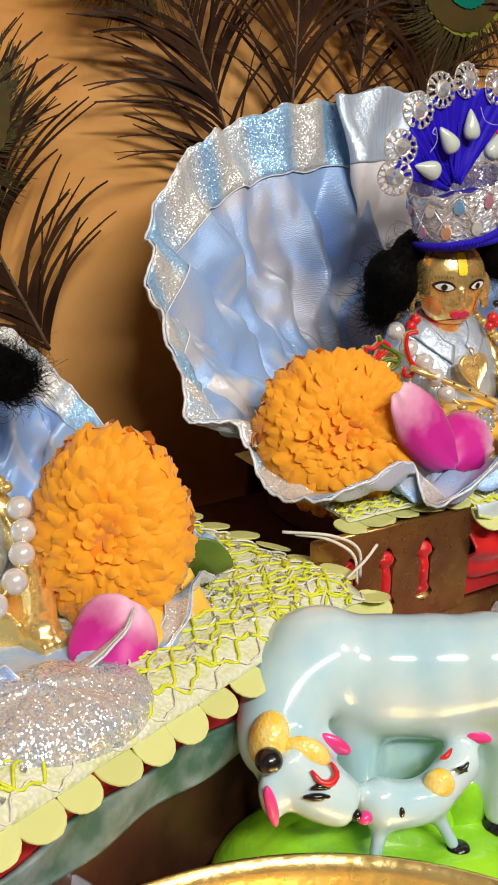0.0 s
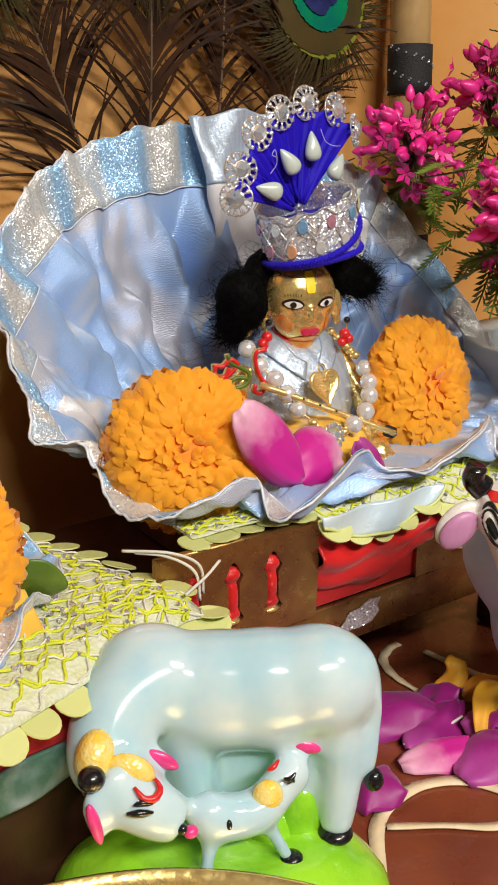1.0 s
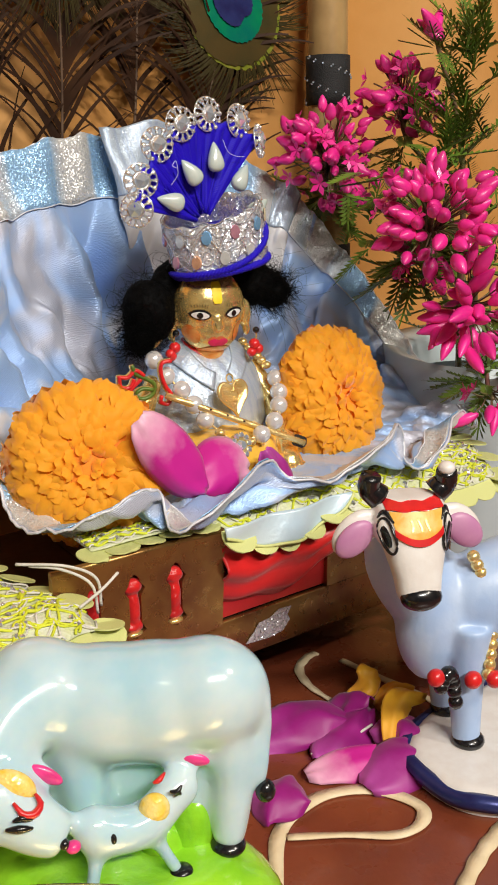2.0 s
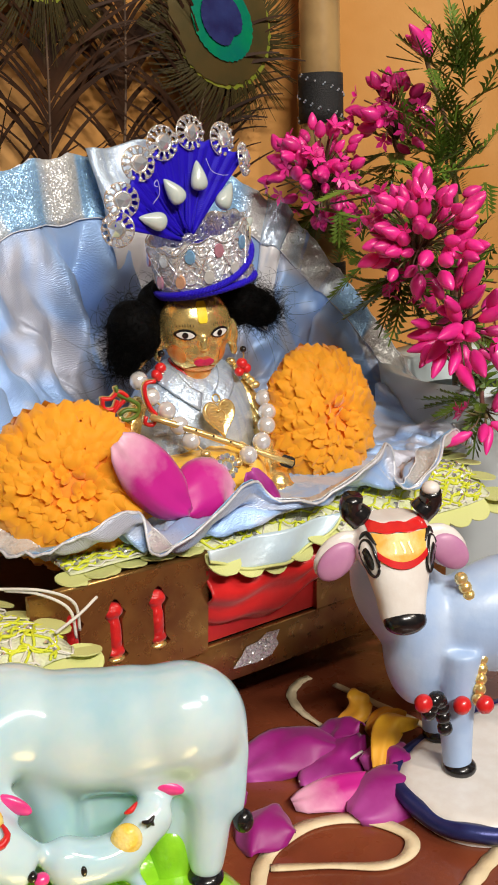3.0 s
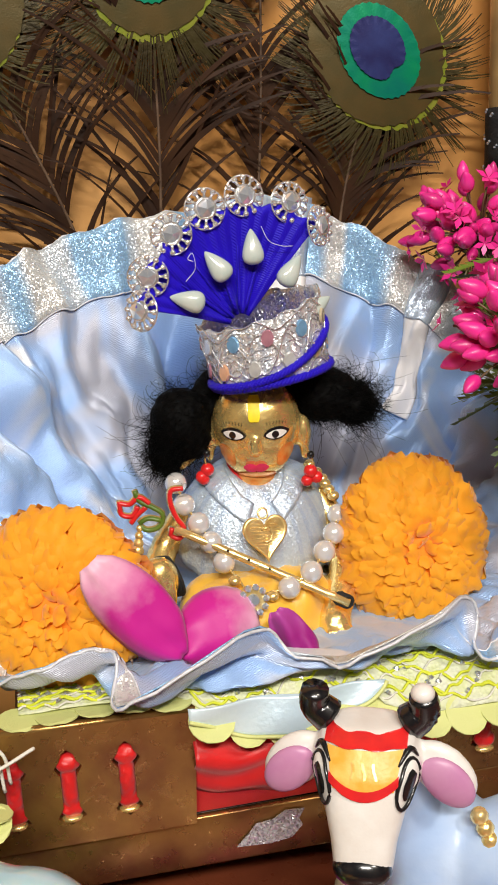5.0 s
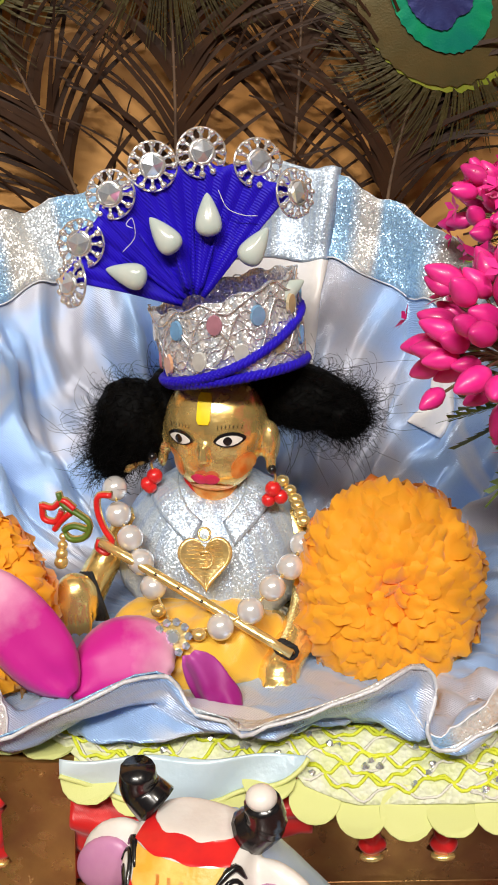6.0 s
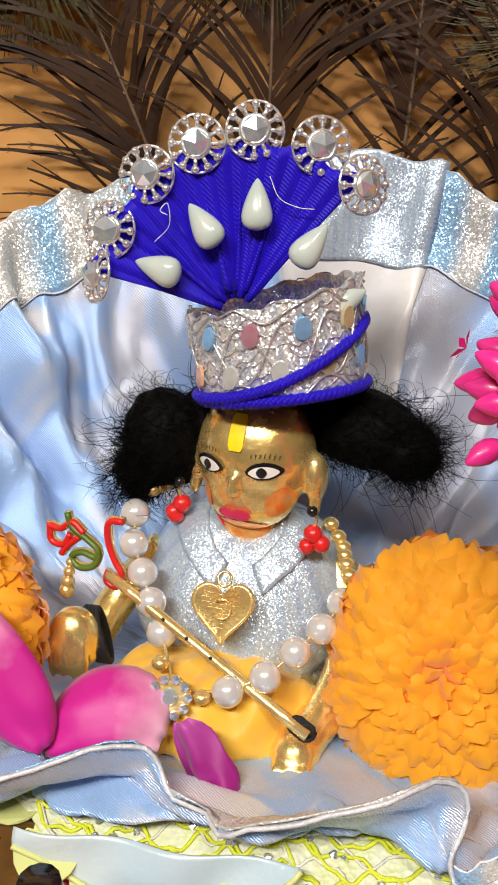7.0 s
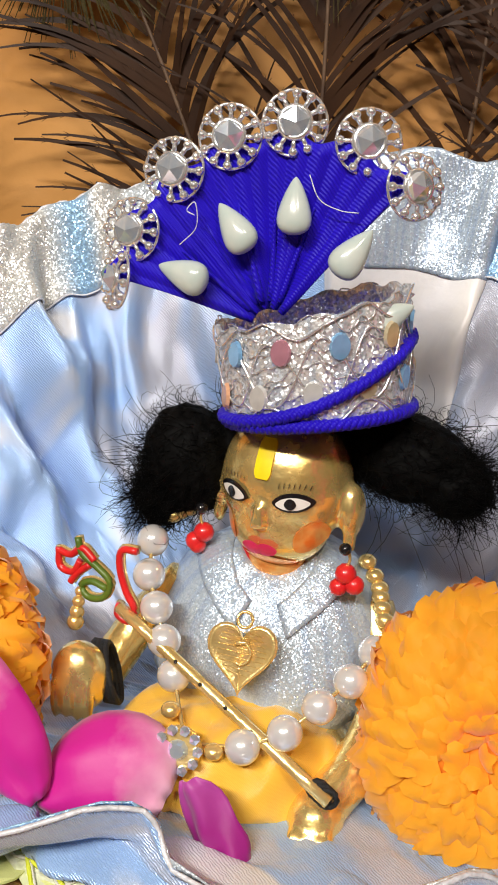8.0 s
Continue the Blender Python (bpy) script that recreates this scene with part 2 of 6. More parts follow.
TURMERIC = mat("turmeric_paint", (0.86, 0.42, 0.05), 0.4, second=(0.9, 0.6, 0.16), scale=160.0, bump=0.2, bump_scale=500.0)
TILAK = mat("yellow_mark_paint", (0.92, 0.72, 0.0), 0.5, second=(0.86, 0.62, 0.0), scale=300.0)
YELLOWSILK = mat("yellow_silk", (0.9, 0.55, 0.06), 0.32, second=(0.84, 0.44, 0.04), scale=70.0, sheen=0.3, bump=0.25, bump_scale=1000.0, bump_kind="WEAVE", dist=0.0006)
MARIGOLD = mat("marigold_petal", (1.0, 0.44, 0.016), 0.6, second=(1.0, 0.5, 0.03), scale=90.0, spec=0.25, sheen=0.5, spread=0.05, bump=0.3, bump_scale=700.0, dist=0.0004)
glow_through = MARIGOLD.node_tree.nodes.new("ShaderNodeBsdfTranslucent")
glow_through.inputs["Color"].default_value = (1.0, 0.5, 0.02, 1)
thin_petal = MARIGOLD.node_tree.nodes.new("ShaderNodeMixShader")
thin_petal.inputs["Fac"].default_value = 0.32
MARIGOLD.node_tree.links.new(MARIGOLD.node_tree.nodes["Principled BSDF"].outputs["BSDF"], thin_petal.inputs[1])
MARIGOLD.node_tree.links.new(glow_through.outputs["BSDF"], thin_petal.inputs[2])
MARIGOLD.node_tree.links.new(thin_petal.outputs["Shader"], MARIGOLD.node_tree.nodes["Material Output"].inputs["Surface"])
MARICORE = mat("marigold_core", (1.0, 0.3, 0.01), 0.7, scale=200.0)
GREENLEAF = mat("green_leaf", (0.07, 0.14, 0.015), 0.4, second=(0.13, 0.2, 0.025), scale=80.0, bump=0.3, bump_scale=300.0, spread=0.25)
STEM = mat("brown_green_stem", (0.12, 0.12, 0.04), 0.5, second=(0.16, 0.06, 0.05), scale=120.0)
BUDPINK = mat("magenta_plastic_bud", (0.72, 0.012, 0.24), 0.38, second=(0.82, 0.05, 0.32), scale=90.0, spread=0.2, coat=0.15)
ROSE = mat_petal("magenta_rose_petal", (0.56, 0.008, 0.27), (0.88, 0.56, 0.68), (-0.05, 0.42))
ROSEDARK = mat_petal("purple_rose_petal", (0.3, 0.005, 0.19), (0.46, 0.07, 0.36), (0.0, 0.4))
YELLOWPETAL = mat_petal("yellow_petal", (0.9, 0.5, 0.02), (0.9, 0.42, 0.04))
LACENET = mat("pale_lace_net", (0.62, 0.66, 0.36), 0.5, second=(0.68, 0.7, 0.56), scale=160.0, bump=0.45, bump_scale=700.0, bump_kind="VORONOI")
LACEDISC = mat("pale_yellow_lace_scallop", (0.72, 0.74, 0.3), 0.45, second=(0.62, 0.66, 0.24), scale=120.0, bump=0.3, bump_scale=700.0)
LACECORD = mat("yellow_green_cord", (0.72, 0.76, 0.04), 0.5, second=(0.6, 0.66, 0.03), scale=200.0, bump=0.5, bump_scale=1500.0)
BARB = mat("brown_feather_barb", (0.045, 0.02, 0.009), 0.5, spec=0.15, second=(0.02, 0.009, 0.005), scale=40.0)
BARBGREEN = mat("bronze_green_feather", (0.06, 0.048, 0.014), 0.45, 0.2, spec=0.2, second=(0.035, 0.026, 0.01), scale=60.0, bump=0.4, bump_scale=500.0)
QUILL = mat("pale_quill", (0.16, 0.1, 0.06), 0.5, second=(0.07, 0.04, 0.025), scale=120.0)
LIME = mat("lime_feather_ring", (0.2, 0.26, 0.02), 0.4, 0.3, second=(0.28, 0.3, 0.04), scale=90.0, bump=0.1, bump_scale=1400.0)
BRONZE = mat("bronze_feather_field", (0.11, 0.075, 0.022), 0.4, 0.4, second=(0.07, 0.06, 0.02), scale=60.0, bump=0.12, bump_scale=1400.0)
TEAL = mat("emerald_feather_ring", (0.0, 0.3, 0.13), 0.35, 0.4, second=(0.0, 0.22, 0.16), scale=80.0, bump=0.1, bump_scale=1400.0)
NAVY = mat("navy_feather_heart", (0.02, 0.02, 0.11), 0.35, 0.4, second=(0.035, 0.05, 0.2), scale=70.0, bump=0.1, bump_scale=1400.0)
WOODPALE = mat("tan_lacquered_bamboo", (0.42, 0.27, 0.11), 0.25, second=(0.3, 0.19, 0.08), scale=60.0, coat=0.6)
POT = mat("pale_blue_white_pot", (0.62, 0.7, 0.72), 0.4, second=(0.54, 0.62, 0.65), scale=30.0)
THREAD = mat("white_thread", (0.8, 0.78, 0.7), 0.6, bump=0.5, bump_scale=1500.0)
PLATE = mat("white_blue_steel_rim", (0.62, 0.68, 0.76), 0.25, 0.6, second=(0.75, 0.77, 0.78), scale=50.0)
MIRRORS = [mat("mirror_chip_" + n, c, 0.1, 0.35, scale=200.0, coat=0.6) for n, c in (("peach", (0.9, 0.5, 0.3)), ("blue", (0.25, 0.5, 0.8)), ("rose", (0.6, 0.28, 0.36)), ("olive", (0.72, 0.62, 0.42)), ("clear", (0.72, 0.72, 0.7)))]


# ---- mesh helpers ----
def link_mesh(name, bm, mats, smooth=True):
    me = bpy.data.meshes.new(name)
    bm.to_mesh(me)
    bm.free()
    for m in mats if isinstance(mats, (list, tuple)) else [mats]:
        me.materials.append(m)
    if smooth:
        me.polygons.foreach_set("use_smooth", [True] * len(me.polygons))
    return me


def part(name, bm, material, parent, label="", smooth=True):
    """One mesh object under a thing or under a part."""
    ob = new(name, link_mesh(name, bm, material, smooth))
    ob.parent = parent
    return tagged(ob, label)


def shared(name, me, parent, m):
    """One more piece on a mesh that alike pieces share."""
    ob = new(name, me)
    ob.parent = parent
    ob.matrix_basis = m
    return ob


def thing(name, label, category, m=None, group="", kind=""):
    ob = new(name)
    ob.empty_display_size = 0.01
    ob.matrix_basis = m or Matrix()
    return tagged(ob, label, category, group, kind)


def single(name, bm, material, label, category, group="", kind="", smooth=True):
    return tagged(new(name, link_mesh(name, bm, material, smooth)), label, category, group, kind)


def slot(bm, start, index):
    bm.faces.ensure_lookup_table()
    for f in bm.faces[start:]:
        f.material_index = index


def ball(bm, c, r, turn=(0, 0, 0), index=0, seg=20, rings=12):
    r = (r, r, r) if isinstance(r, (int, float)) else r
    n = len(bm.faces)
    m = Matrix.LocRotScale(Vector(c), Euler([radians(a) for a in turn]), Vector(r))
    bmesh.ops.create_uvsphere(bm, u_segments=seg, v_segments=rings, radius=1.0, matrix=m)
    if index:
        slot(bm, n, index)


def box(bm, lo, hi, bevel=0.0, index=0):
    n = len(bm.faces)
    mid = [(a + b) / 2 for a, b in zip(lo, hi)]
    size = [b - a for a, b in zip(lo, hi)]
    made = bmesh.ops.create_cube(bm, size=1.0, matrix=Matrix.LocRotScale(Vector(mid), None, Vector(size)))
    if bevel:
        edges = list({e for v in made["verts"] for e in v.link_edges})
        bmesh.ops.bevel(bm, geom=edges, offset=bevel, segments=2, affect="EDGES", profile=0.5)
    if index:
        slot(bm, n, index)


def spline(points, count):
    """A smooth line through some points (Catmull-Rom)."""
    p = [Vector(q) for q in points]
    p = [p[0] * 2 - p[1]] + p + [p[-1] * 2 - p[-2]]
    out = []
    for i in range(count):
        s = i / (count - 1) * (len(p) - 3)
        k = min(int(s), len(p) - 4)
        f = s - k
        a, b, c, d = p[k:k + 4]
        out.append(0.5 * (2 * b + (c - a) * f + (2 * a - 5 * b + 4 * c - d) * f * f + (3 * b - a - 3 * c + d) * f ** 3))
    return out


def tube(bm, points, radius, sides=8, index=0, closed=False):
    """A round tube along points; radius may be a number or a function of 0..1."""
    n = len(points)
    rows = []
    for i, p in enumerate(points):
        a = points[(i - 1) % n] if closed or i else p
        b = points[(i + 1) % n] if closed or i < n - 1 else p
        d = (Vector(b) - Vector(a)).normalized()
        side = d.cross(Vector((0.13, 0.21, 0.97)))
        side = side.normalized() if side.length > 1e-4 else Vector((1, 0, 0))
        up = side.cross(d)
        r = radius(i / max(1, n - 1)) if callable(radius) else radius
        rows.append([bm.verts.new(Vector(p) + (side * math.cos(2 * math.pi * k / sides) + up * math.sin(2 * math.pi * k / sides)) * r) for k in range(sides)])
    pairs = list(zip(rows, rows[1:])) + ([(rows[-1], rows[0])] if closed else [])
    for a, b in pairs:
        for k in range(sides):
            bm.faces.new((a[k], a[(k + 1) % sides], b[(k + 1) % sides], b[k])).material_index = index
    if not closed:
        bm.faces.new(rows[0][::-1]).material_index = index
        bm.faces.new(rows[-1]).material_index = index


def ribbon(bm, points, width, normal, index=0):
    """A flat strip along points, width a function of 0..1, lying across normal."""
    n = len(points)
    last = None
    for i, p in enumerate(points):
        d = (Vector(points[min(i + 1, n - 1)]) - Vector(points[max(i - 1, 0)])).normalized()
        side = d.cross(Vector(normal)).normalized() * (width(i / (n - 1)) / 2)
        row = (bm.verts.new(Vector(p) + side), bm.verts.new(Vector(p) - side))
        if last:
            bm.faces.new((last[0], last[1], row[1], row[0])).material_index = index
        last = row


def grid(bm, nu, nv, at, close=False):
    """A sheet of nu by nv points at(u, v), u and v from 0 to 1, with its UV map."""
    uv = bm.loops.layers.uv.verify()
    rows = [[bm.verts.new(at(i / (nu if close else nu - 1), j / (nv - 1))) for j in range(nv)] for i in range(nu)]
    for i in range(nu if close else nu - 1):
        for j in range(nv - 1):
            k = (i + 1) % nu
            f = bm.faces.new((rows[i][j], rows[k][j], rows[k][j + 1], rows[i][j + 1]))
            span = nu if close else nu - 1
            for loop, (a, b) in zip(f.loops, ((i, j), (i + 1, j), (i + 1, j + 1), (i, j + 1))):
                loop[uv].uv = (a / span, b / (nv - 1))
    return rows


def thick(ob, metres, offset=0.0):
    mod = ob.modifiers.new("thickness", "SOLIDIFY")
    mod.thickness, mod.offset = metres, offset
    return ob


def fused(bm, voxel, smooth=6):
    """The forms of bm grown into one skin."""
    me = bpy.data.meshes.new("raw_form")
    bm.to_mesh(me)
    bm.free()
    ob = bpy.data.objects.new("raw_form", me)
    scene.collection.objects.link(ob)
    mod = ob.modifiers.new("skin", "REMESH")
    mod.mode, mod.voxel_size = "VOXEL", voxel
    mod = ob.modifiers.new("ease", "SMOOTH")
    mod.iterations, mod.factor = smooth, 0.5
    done = bpy.data.meshes.new_from_object(ob.evaluated_get(bpy.context.evaluated_depsgraph_get()))
    out = bmesh.new()
    out.from_mesh(done)
    for f in out.faces:
        f.material_index = 0
    bpy.data.objects.remove(ob)
    bpy.data.meshes.remove(me)
    bpy.data.meshes.remove(done)
    return out


def frame_to(direction, up=(0, 0, 1)):
    """A turn whose z axis points along direction."""
    return Vector(direction).to_track_quat("Z", "Y").to_matrix().to_4x4()


def power(x, e):
    return math.copysign(abs(x) ** e, x)


rng = random.Random(7)

# ---- the room ----
bm = bmesh.new()
grid(bm, 120, 60, lambda a, b: Vector((-0.9 + 2.2 * a, 0.127 + 0.003 * math.sin(a * 60) * math.sin(a * 17 + 1) + 0.004 * noise.noise((a * 22, b * 5, 0)), -0.02 + 0.95 * b)))
thick(single("wall_back", bm, WALL, "ochre gold cloth-covered wall behind the shrine", "wall", kind="structure"), 0.004, -1.0)
bm = bmesh.new()
box(bm, (-1.6, -2.2, 1.95), (2.0, 0.2, 2.0))
single("ceiling", bm, ROOM, "plain beige ceiling", "ceiling", kind="structure")
for wall_name, lo, hi in (("wall_north", (-1.6, 0.14, -0.8), (2.0, 0.2, 1.95)), ("wall_south", (-1.6, -2.26, -0.8), (2.0, -2.2, 1.95)),
                          ("wall_west", (-1.66, -2.2, -0.8), (-1.6, 0.2, 1.95)), ("wall_east", (2.0, -2.2, -0.8), (2.06, 0.2, 1.95)),
                          ("floor", (-1.6, -2.2, -0.85), (2.0, 0.2, -0.8))):
    bm = bmesh.new()
    box(bm, lo, hi)
    single(wall_name, bm, ROOM, "plain beige painted room surface", "room", kind="structure")
bm = bmesh.new()
box(bm, (-0.7, -0.5, -0.03), (0.75, 0.12, 0.0), 0.003)
table = thing("altar_table", "red-brown lacquered table top under the shrine", "table")
part("table_top", bm, TABLE, table)
for cx, cy in ((-0.64, -0.45), (0.69, -0.45), (-0.64, 0.08), (0.69, 0.08)):
    bm = bmesh.new()
    box(bm, (cx - 0.025, cy - 0.025, -0.8), (cx + 0.025, cy + 0.025, -0.03), 0.003)
    part("leg", bm, DARKWOOD, table)


def painted_line(points, width, label):
    bm = bmesh.new()
    ribbon(bm, [p + Vector((0, 0, 0.0009 * k / 59)) for k, p in enumerate(spline(points, 60))], lambda s: width * (0.55 + 0.9 * math.sin(math.pi * min(1, s * 1.1 + 0.08)) ** 0.5 * 0.5 + 0.08 * math.sin(s * 40)), (0, 0, 1))
    thick(single("painted_line", bm, CREAM, label, "painted line", group="painted floor pattern"), 0.0006, 1.0)


Z0 = 0.0007
painted_line([(-0.1, -0.165, Z0), (-0.084, -0.147, Z0), (-0.07, -0.129, Z0), (-0.056, -0.1215, Z0), (-0.04, -0.12, Z0), (-0.0225, -0.129, Z0), (-0.0155, -0.146, Z0), (-0.022, -0.154, Z0), (-0.034, -0.1535, Z0), (-0.05, -0.142, Z0), (-0.067, -0.131, Z0)], 0.0058, "cream painted loop on the red-brown table")
painted_line([(0.026, -0.034, Z0), (0.019, -0.035, Z0), (0.009, -0.042, Z0), (0.004, -0.056, Z0), (0.004, -0.074, Z0)], 0.0045, "short cream painted hook on the table")
painted_line([(0.031, -0.046, Z0), (0.036, -0.075, Z0), (0.04, -0.101, Z0), (0.036, -0.12, Z0)], 0.004, "thin cream painted stroke on the table")
painted_line([(0.01, -0.17, Z0), (-0.02, -0.18, Z0), (-0.06, -0.2, Z0)], 0.006, "cream painted stroke on the table edge")
painted_line([(-0.2, -0.07, Z0), (-0.17, -0.078, Z0), (-0.14, -0.085, Z0)], 0.005, "cream painted stroke beside the cow base")


# ---- thrones ----
def throne_panel(x0, x1, cuts, parent, mirror=1):
    """A brass front panel with spool-shaped openings cut through it."""
    bm = bmesh.new()
    loops = [[(x0, 0.05), (x1, 0.05), (x1 + 0.002 * mirror, 0.0915), (x0, 0.0935)]]
    for c in cuts:
        w, h, n = 0.0045, 0.0055, 0.0026
        loops.append([(c - w, 0.0605), (c, 0.0575), (c + w, 0.0605), (c + n, 0.064), (c + n, 0.0755), (c + w, 0.0785), (c + w * 0.6, 0.081), (c + n * 0.7, 0.0835), (c, 0.085), (c - n * 0.7, 0.0835), (c - w * 0.6, 0.081), (c - w, 0.0785), (c - n, 0.0755), (c - n, 0.064)])
    edges = []
    for loop in loops:
        vs = [bm.verts.new((x, -0.058, z)) for x, z in loop]
        edges += [bm.edges.new((a, b)) for a, b in zip(vs, vs[1:] + vs[:1])]
    bmesh.ops.triangle_fill(bm, use_beauty=True, use_dissolve=False, edges=edges)
    ob = thick(part("front_panel", bm, OLDBRASS, parent, "dull brass panel with cut-out spools", False), 0.003, 1.0)
    bm = bmesh.new()
    rise = 0.0925 if mirror > 0 else 0.0885
    tube(bm, [Vector((x0, -0.0595, rise + 0.001)), Vector(((x0 + x1) / 2, -0.0595, rise)), Vector((x1 + 0.002 * mirror, -0.0595, rise - 0.001))], 0.0016, 8)
    part("top_rail", bm, OLDBRASS, parent, "bright worn brass edge")
    for c in cuts:
        bm = bmesh.new()
        ball(bm, (c, -0.0595, 0.0592), (0.0036, 0.0022, 0.0014))
        part("stud", bm, BRASS, parent)
        bm = bmesh.new()
        ball(bm, (c, -0.0582, 0.07), (0.0029, 0.0036, 0.0105), seg=14, rings=12)
        ball(bm, (c, -0.0582, 0.0792), (0.0044, 0.0036, 0.0034), (0, 6, 0), seg=14, rings=10)
        ball(bm, (c + 0.0003, -0.0585, 0.0625), (0.0041, 0.003, 0.0028), seg=14, rings=10)
        bm = fused(bm, 0.0005, 4)
        for v in bm.verts:
            v.co.y += 0.0005 * noise.noise(v.co * 420)
        part("satin_puff", bm, REDSATIN, parent, "red satin bulging through the cut-out")


def throne(m, label):
    t = thing("throne", label, "throne", m, group="thrones")
    bm = bmesh.new()
    box(bm, (-0.105, -0.054, 0.03), (0.092, 0.085, 0.049), 0.002)
    part("base_board", bm, DARKWOOD, t)
    bm = bmesh.new()
    box(bm, (-0.065, -0.0542, 0.05), (0.09, 0.06, 0.086), 0.002)
    part("seat", bm, DARKWOOD, t)
    bm = bmesh.new()
    box(bm, (-0.113, -0.0556, 0.0502), (0.089, -0.0545, 0.0872), 0.0004)
    part("lining", bm, REDSATIN, t, "red satin lining behind the cut-outs")
    bm = bmesh.new()
    box(bm, (-0.118, -0.0575, 0.03), (0.09, -0.0545, 0.0495), 0.0008)
    part("lower_rail", bm, OLDBRASS, t, "brown worn brass rail")
    bm = bmesh.new()
    bm.faces.new([bm.verts.new((x, -0.0581, z)) for x, z in ((-0.033, 0.036), (-0.021, 0.0352), (-0.0135, 0.0362), (-0.0095, 0.0405), (-0.0108, 0.0432), (-0.0088, 0.0468), (-0.0155, 0.0472), (-0.02, 0.0445), (-0.026, 0.0438), (-0.0285, 0.0405))])
    thick(part("sticker", bm, SILVERWHITE, t, "torn silver white paper sticker", False), 0.0004, 1.0)
    throne_panel(-0.12, -0.0465, (-0.104, -0.0865, -0.068), t, 1)
    throne_panel(0.0115, 0.092, (0.0365, 0.0565, 0.0765), t, -1)
    for cx in (-0.096, 0.082):
        for cy in (-0.045, 0.075):
            bm = bmesh.new()
            box(bm, (cx - 0.008, cy - 0.008, 0.0005), (cx + 0.008, cy + 0.008, 0.0305), 0.002)
            part("foot", bm, DARKWOOD, t)
    bm = bmesh.new()
    box(bm, (-0.06, 0.0855, 0.03), (0.09, 0.0905, 0.088), 0.002)
    part("back_board", bm, DARKWOOD, t)
    return t


throne(Matrix(), "small dull brass and dark wood throne with red seat")

# red satin hanging through the gap of the throne's front
bm = bmesh.new()
grid(bm, 50, 14, lambda a, b: Vector((-0.046 + 0.066 * a, -0.056 - 0.0075 * math.sin(math.pi * min(1, b * 1.05)) - 0.0018 * math.sin(b * 15 + 2.5 * math.sin(a * 3.1)), 0.0875 - b * (0.021 + 0.014 * math.sin(math.pi * min(1, a * 0.95 + 0.1))) + 0.0012 * math.sin(a * 14 + b * 4))))
thick(single("red_satin_drape", bm, REDSATIN, "folded red satin drape hanging over the throne front", "drape"), 0.0008)


# ---- lace cloths ----
def lace_cloth(name, m, hx0, hx1, hy0, hy1, z, label, sag, notch=None):
    """A net cloth with cords, sequins and a scalloped edge; sag(x, y) lowers its rim."""
    t = thing(name, label, "lace cloth", m, group="lace seat cloths")

    def at(a, b):
        x = hx0 + (hx1 - hx0) * a
        y0 = hy0 if notch is None else notch(x)
        y = y0 + (hy1 - y0) * b
        return Vector((x, y, z - sag(x, y) + 0.0006 * noise.noise((x * 90, y * 90, 2))))
    bm = bmesh.new()
    grid(bm, 60, 60, at)
    thick(part("net", bm, LACENET, t, "pale embroidered net"), 0.0005)
    disc = bmesh.new()
    bmesh.ops.create_circle(disc, cap_ends=True, radius=1.0, segments=18)
    bmesh.ops.extrude_face_region(disc, geom=disc.faces[:])
    for v in disc.verts[18:]:
        v.co.z += 0.08
    disc_mesh = link_mesh("scallop", disc, LACEDISC, False)
    rim = [((a, 0.0), 0) for a in np.linspace(0, 1, 18)] + [((1.0, b), 1) for b in np.linspace(0, 1, 12)]
    for (a, b), k in rim:
        p = at(a, b)
        q = at(min(1, max(0, a)), b + 0.05) if k == 0 else at(a - 0.05, b)
        out = (p - q).normalized()
        side = Vector((1, 0, 0)) if k == 0 else Vector((0, 1, 0))
        nrm = side.cross(out) if k == 0 else out.cross(side)
        turn = Matrix((side, out, nrm)).transposed().to_4x4()
        r = 0.0069 + rng.uniform(-0.0006, 0.0008)
        shared("scallop", disc_mesh, t, Matrix.Translation(p + out * 0.002 + nrm * rng.uniform(0.0004, 0.0012)) @ turn @ pose(0, 0, 0, rng.uniform(-8, 8), rng.uniform(-8, 8), 0) @ Matrix.Diagonal((r, r, r, 1)))
    for line in range(10):
        inset = 0.02 + 0.019 * line
        for k in (0, 1):
            bm = bmesh.new()
            pts = []
            for i in range(150):
                s = i / 149
                w = inset + 0.016 * math.sin(s * 75 + line * 2.1) + 0.006 * math.sin(s * 190 + line)
                p = at(s, w) if k == 0 else at(1 - w, s)
                pts.append(p + Vector((0, 0, 0.0009 + 0.0004 * math.sin(i * 1.3))))
            tube(bm, pts, 0.00055 if line % 3 else 0.0004, 5)
            part("cord", bm, LACECORD if line % 3 else THREAD, t, "twisted yellow-green cord" if line % 3 else "white silver cord")
    seq = bmesh.new()
    bmesh.ops.create_cone(seq, cap_ends=True, segments=8, radius1=0.0013, radius2=0.0006, depth=0.001)
    seq_mesh = link_mesh("sequin", seq, SILVER, False)
    for i in range(190):
        s, w = rng.random(), rng.uniform(0.03, 0.2)
        p = at(s, w) if i % 2 else at(1 - w, s)
        shared("sequin", seq_mesh, t, Matrix.Translation(p + Vector((0, 0, 0.0012))) @ pose(0, 0, 0, rng.uniform(-40, 40), rng.uniform(-40, 40), 0))
    return t


def lace_front(x):
    k = min(1.0, max(0.0, (x + 0.056) / 0.02))
    return -0.0535 - (0.0105 + 0.007 * min(1.0, max(0.0, (x - 0.01) / 0.02))) * k * k * (3 - 2 * k)


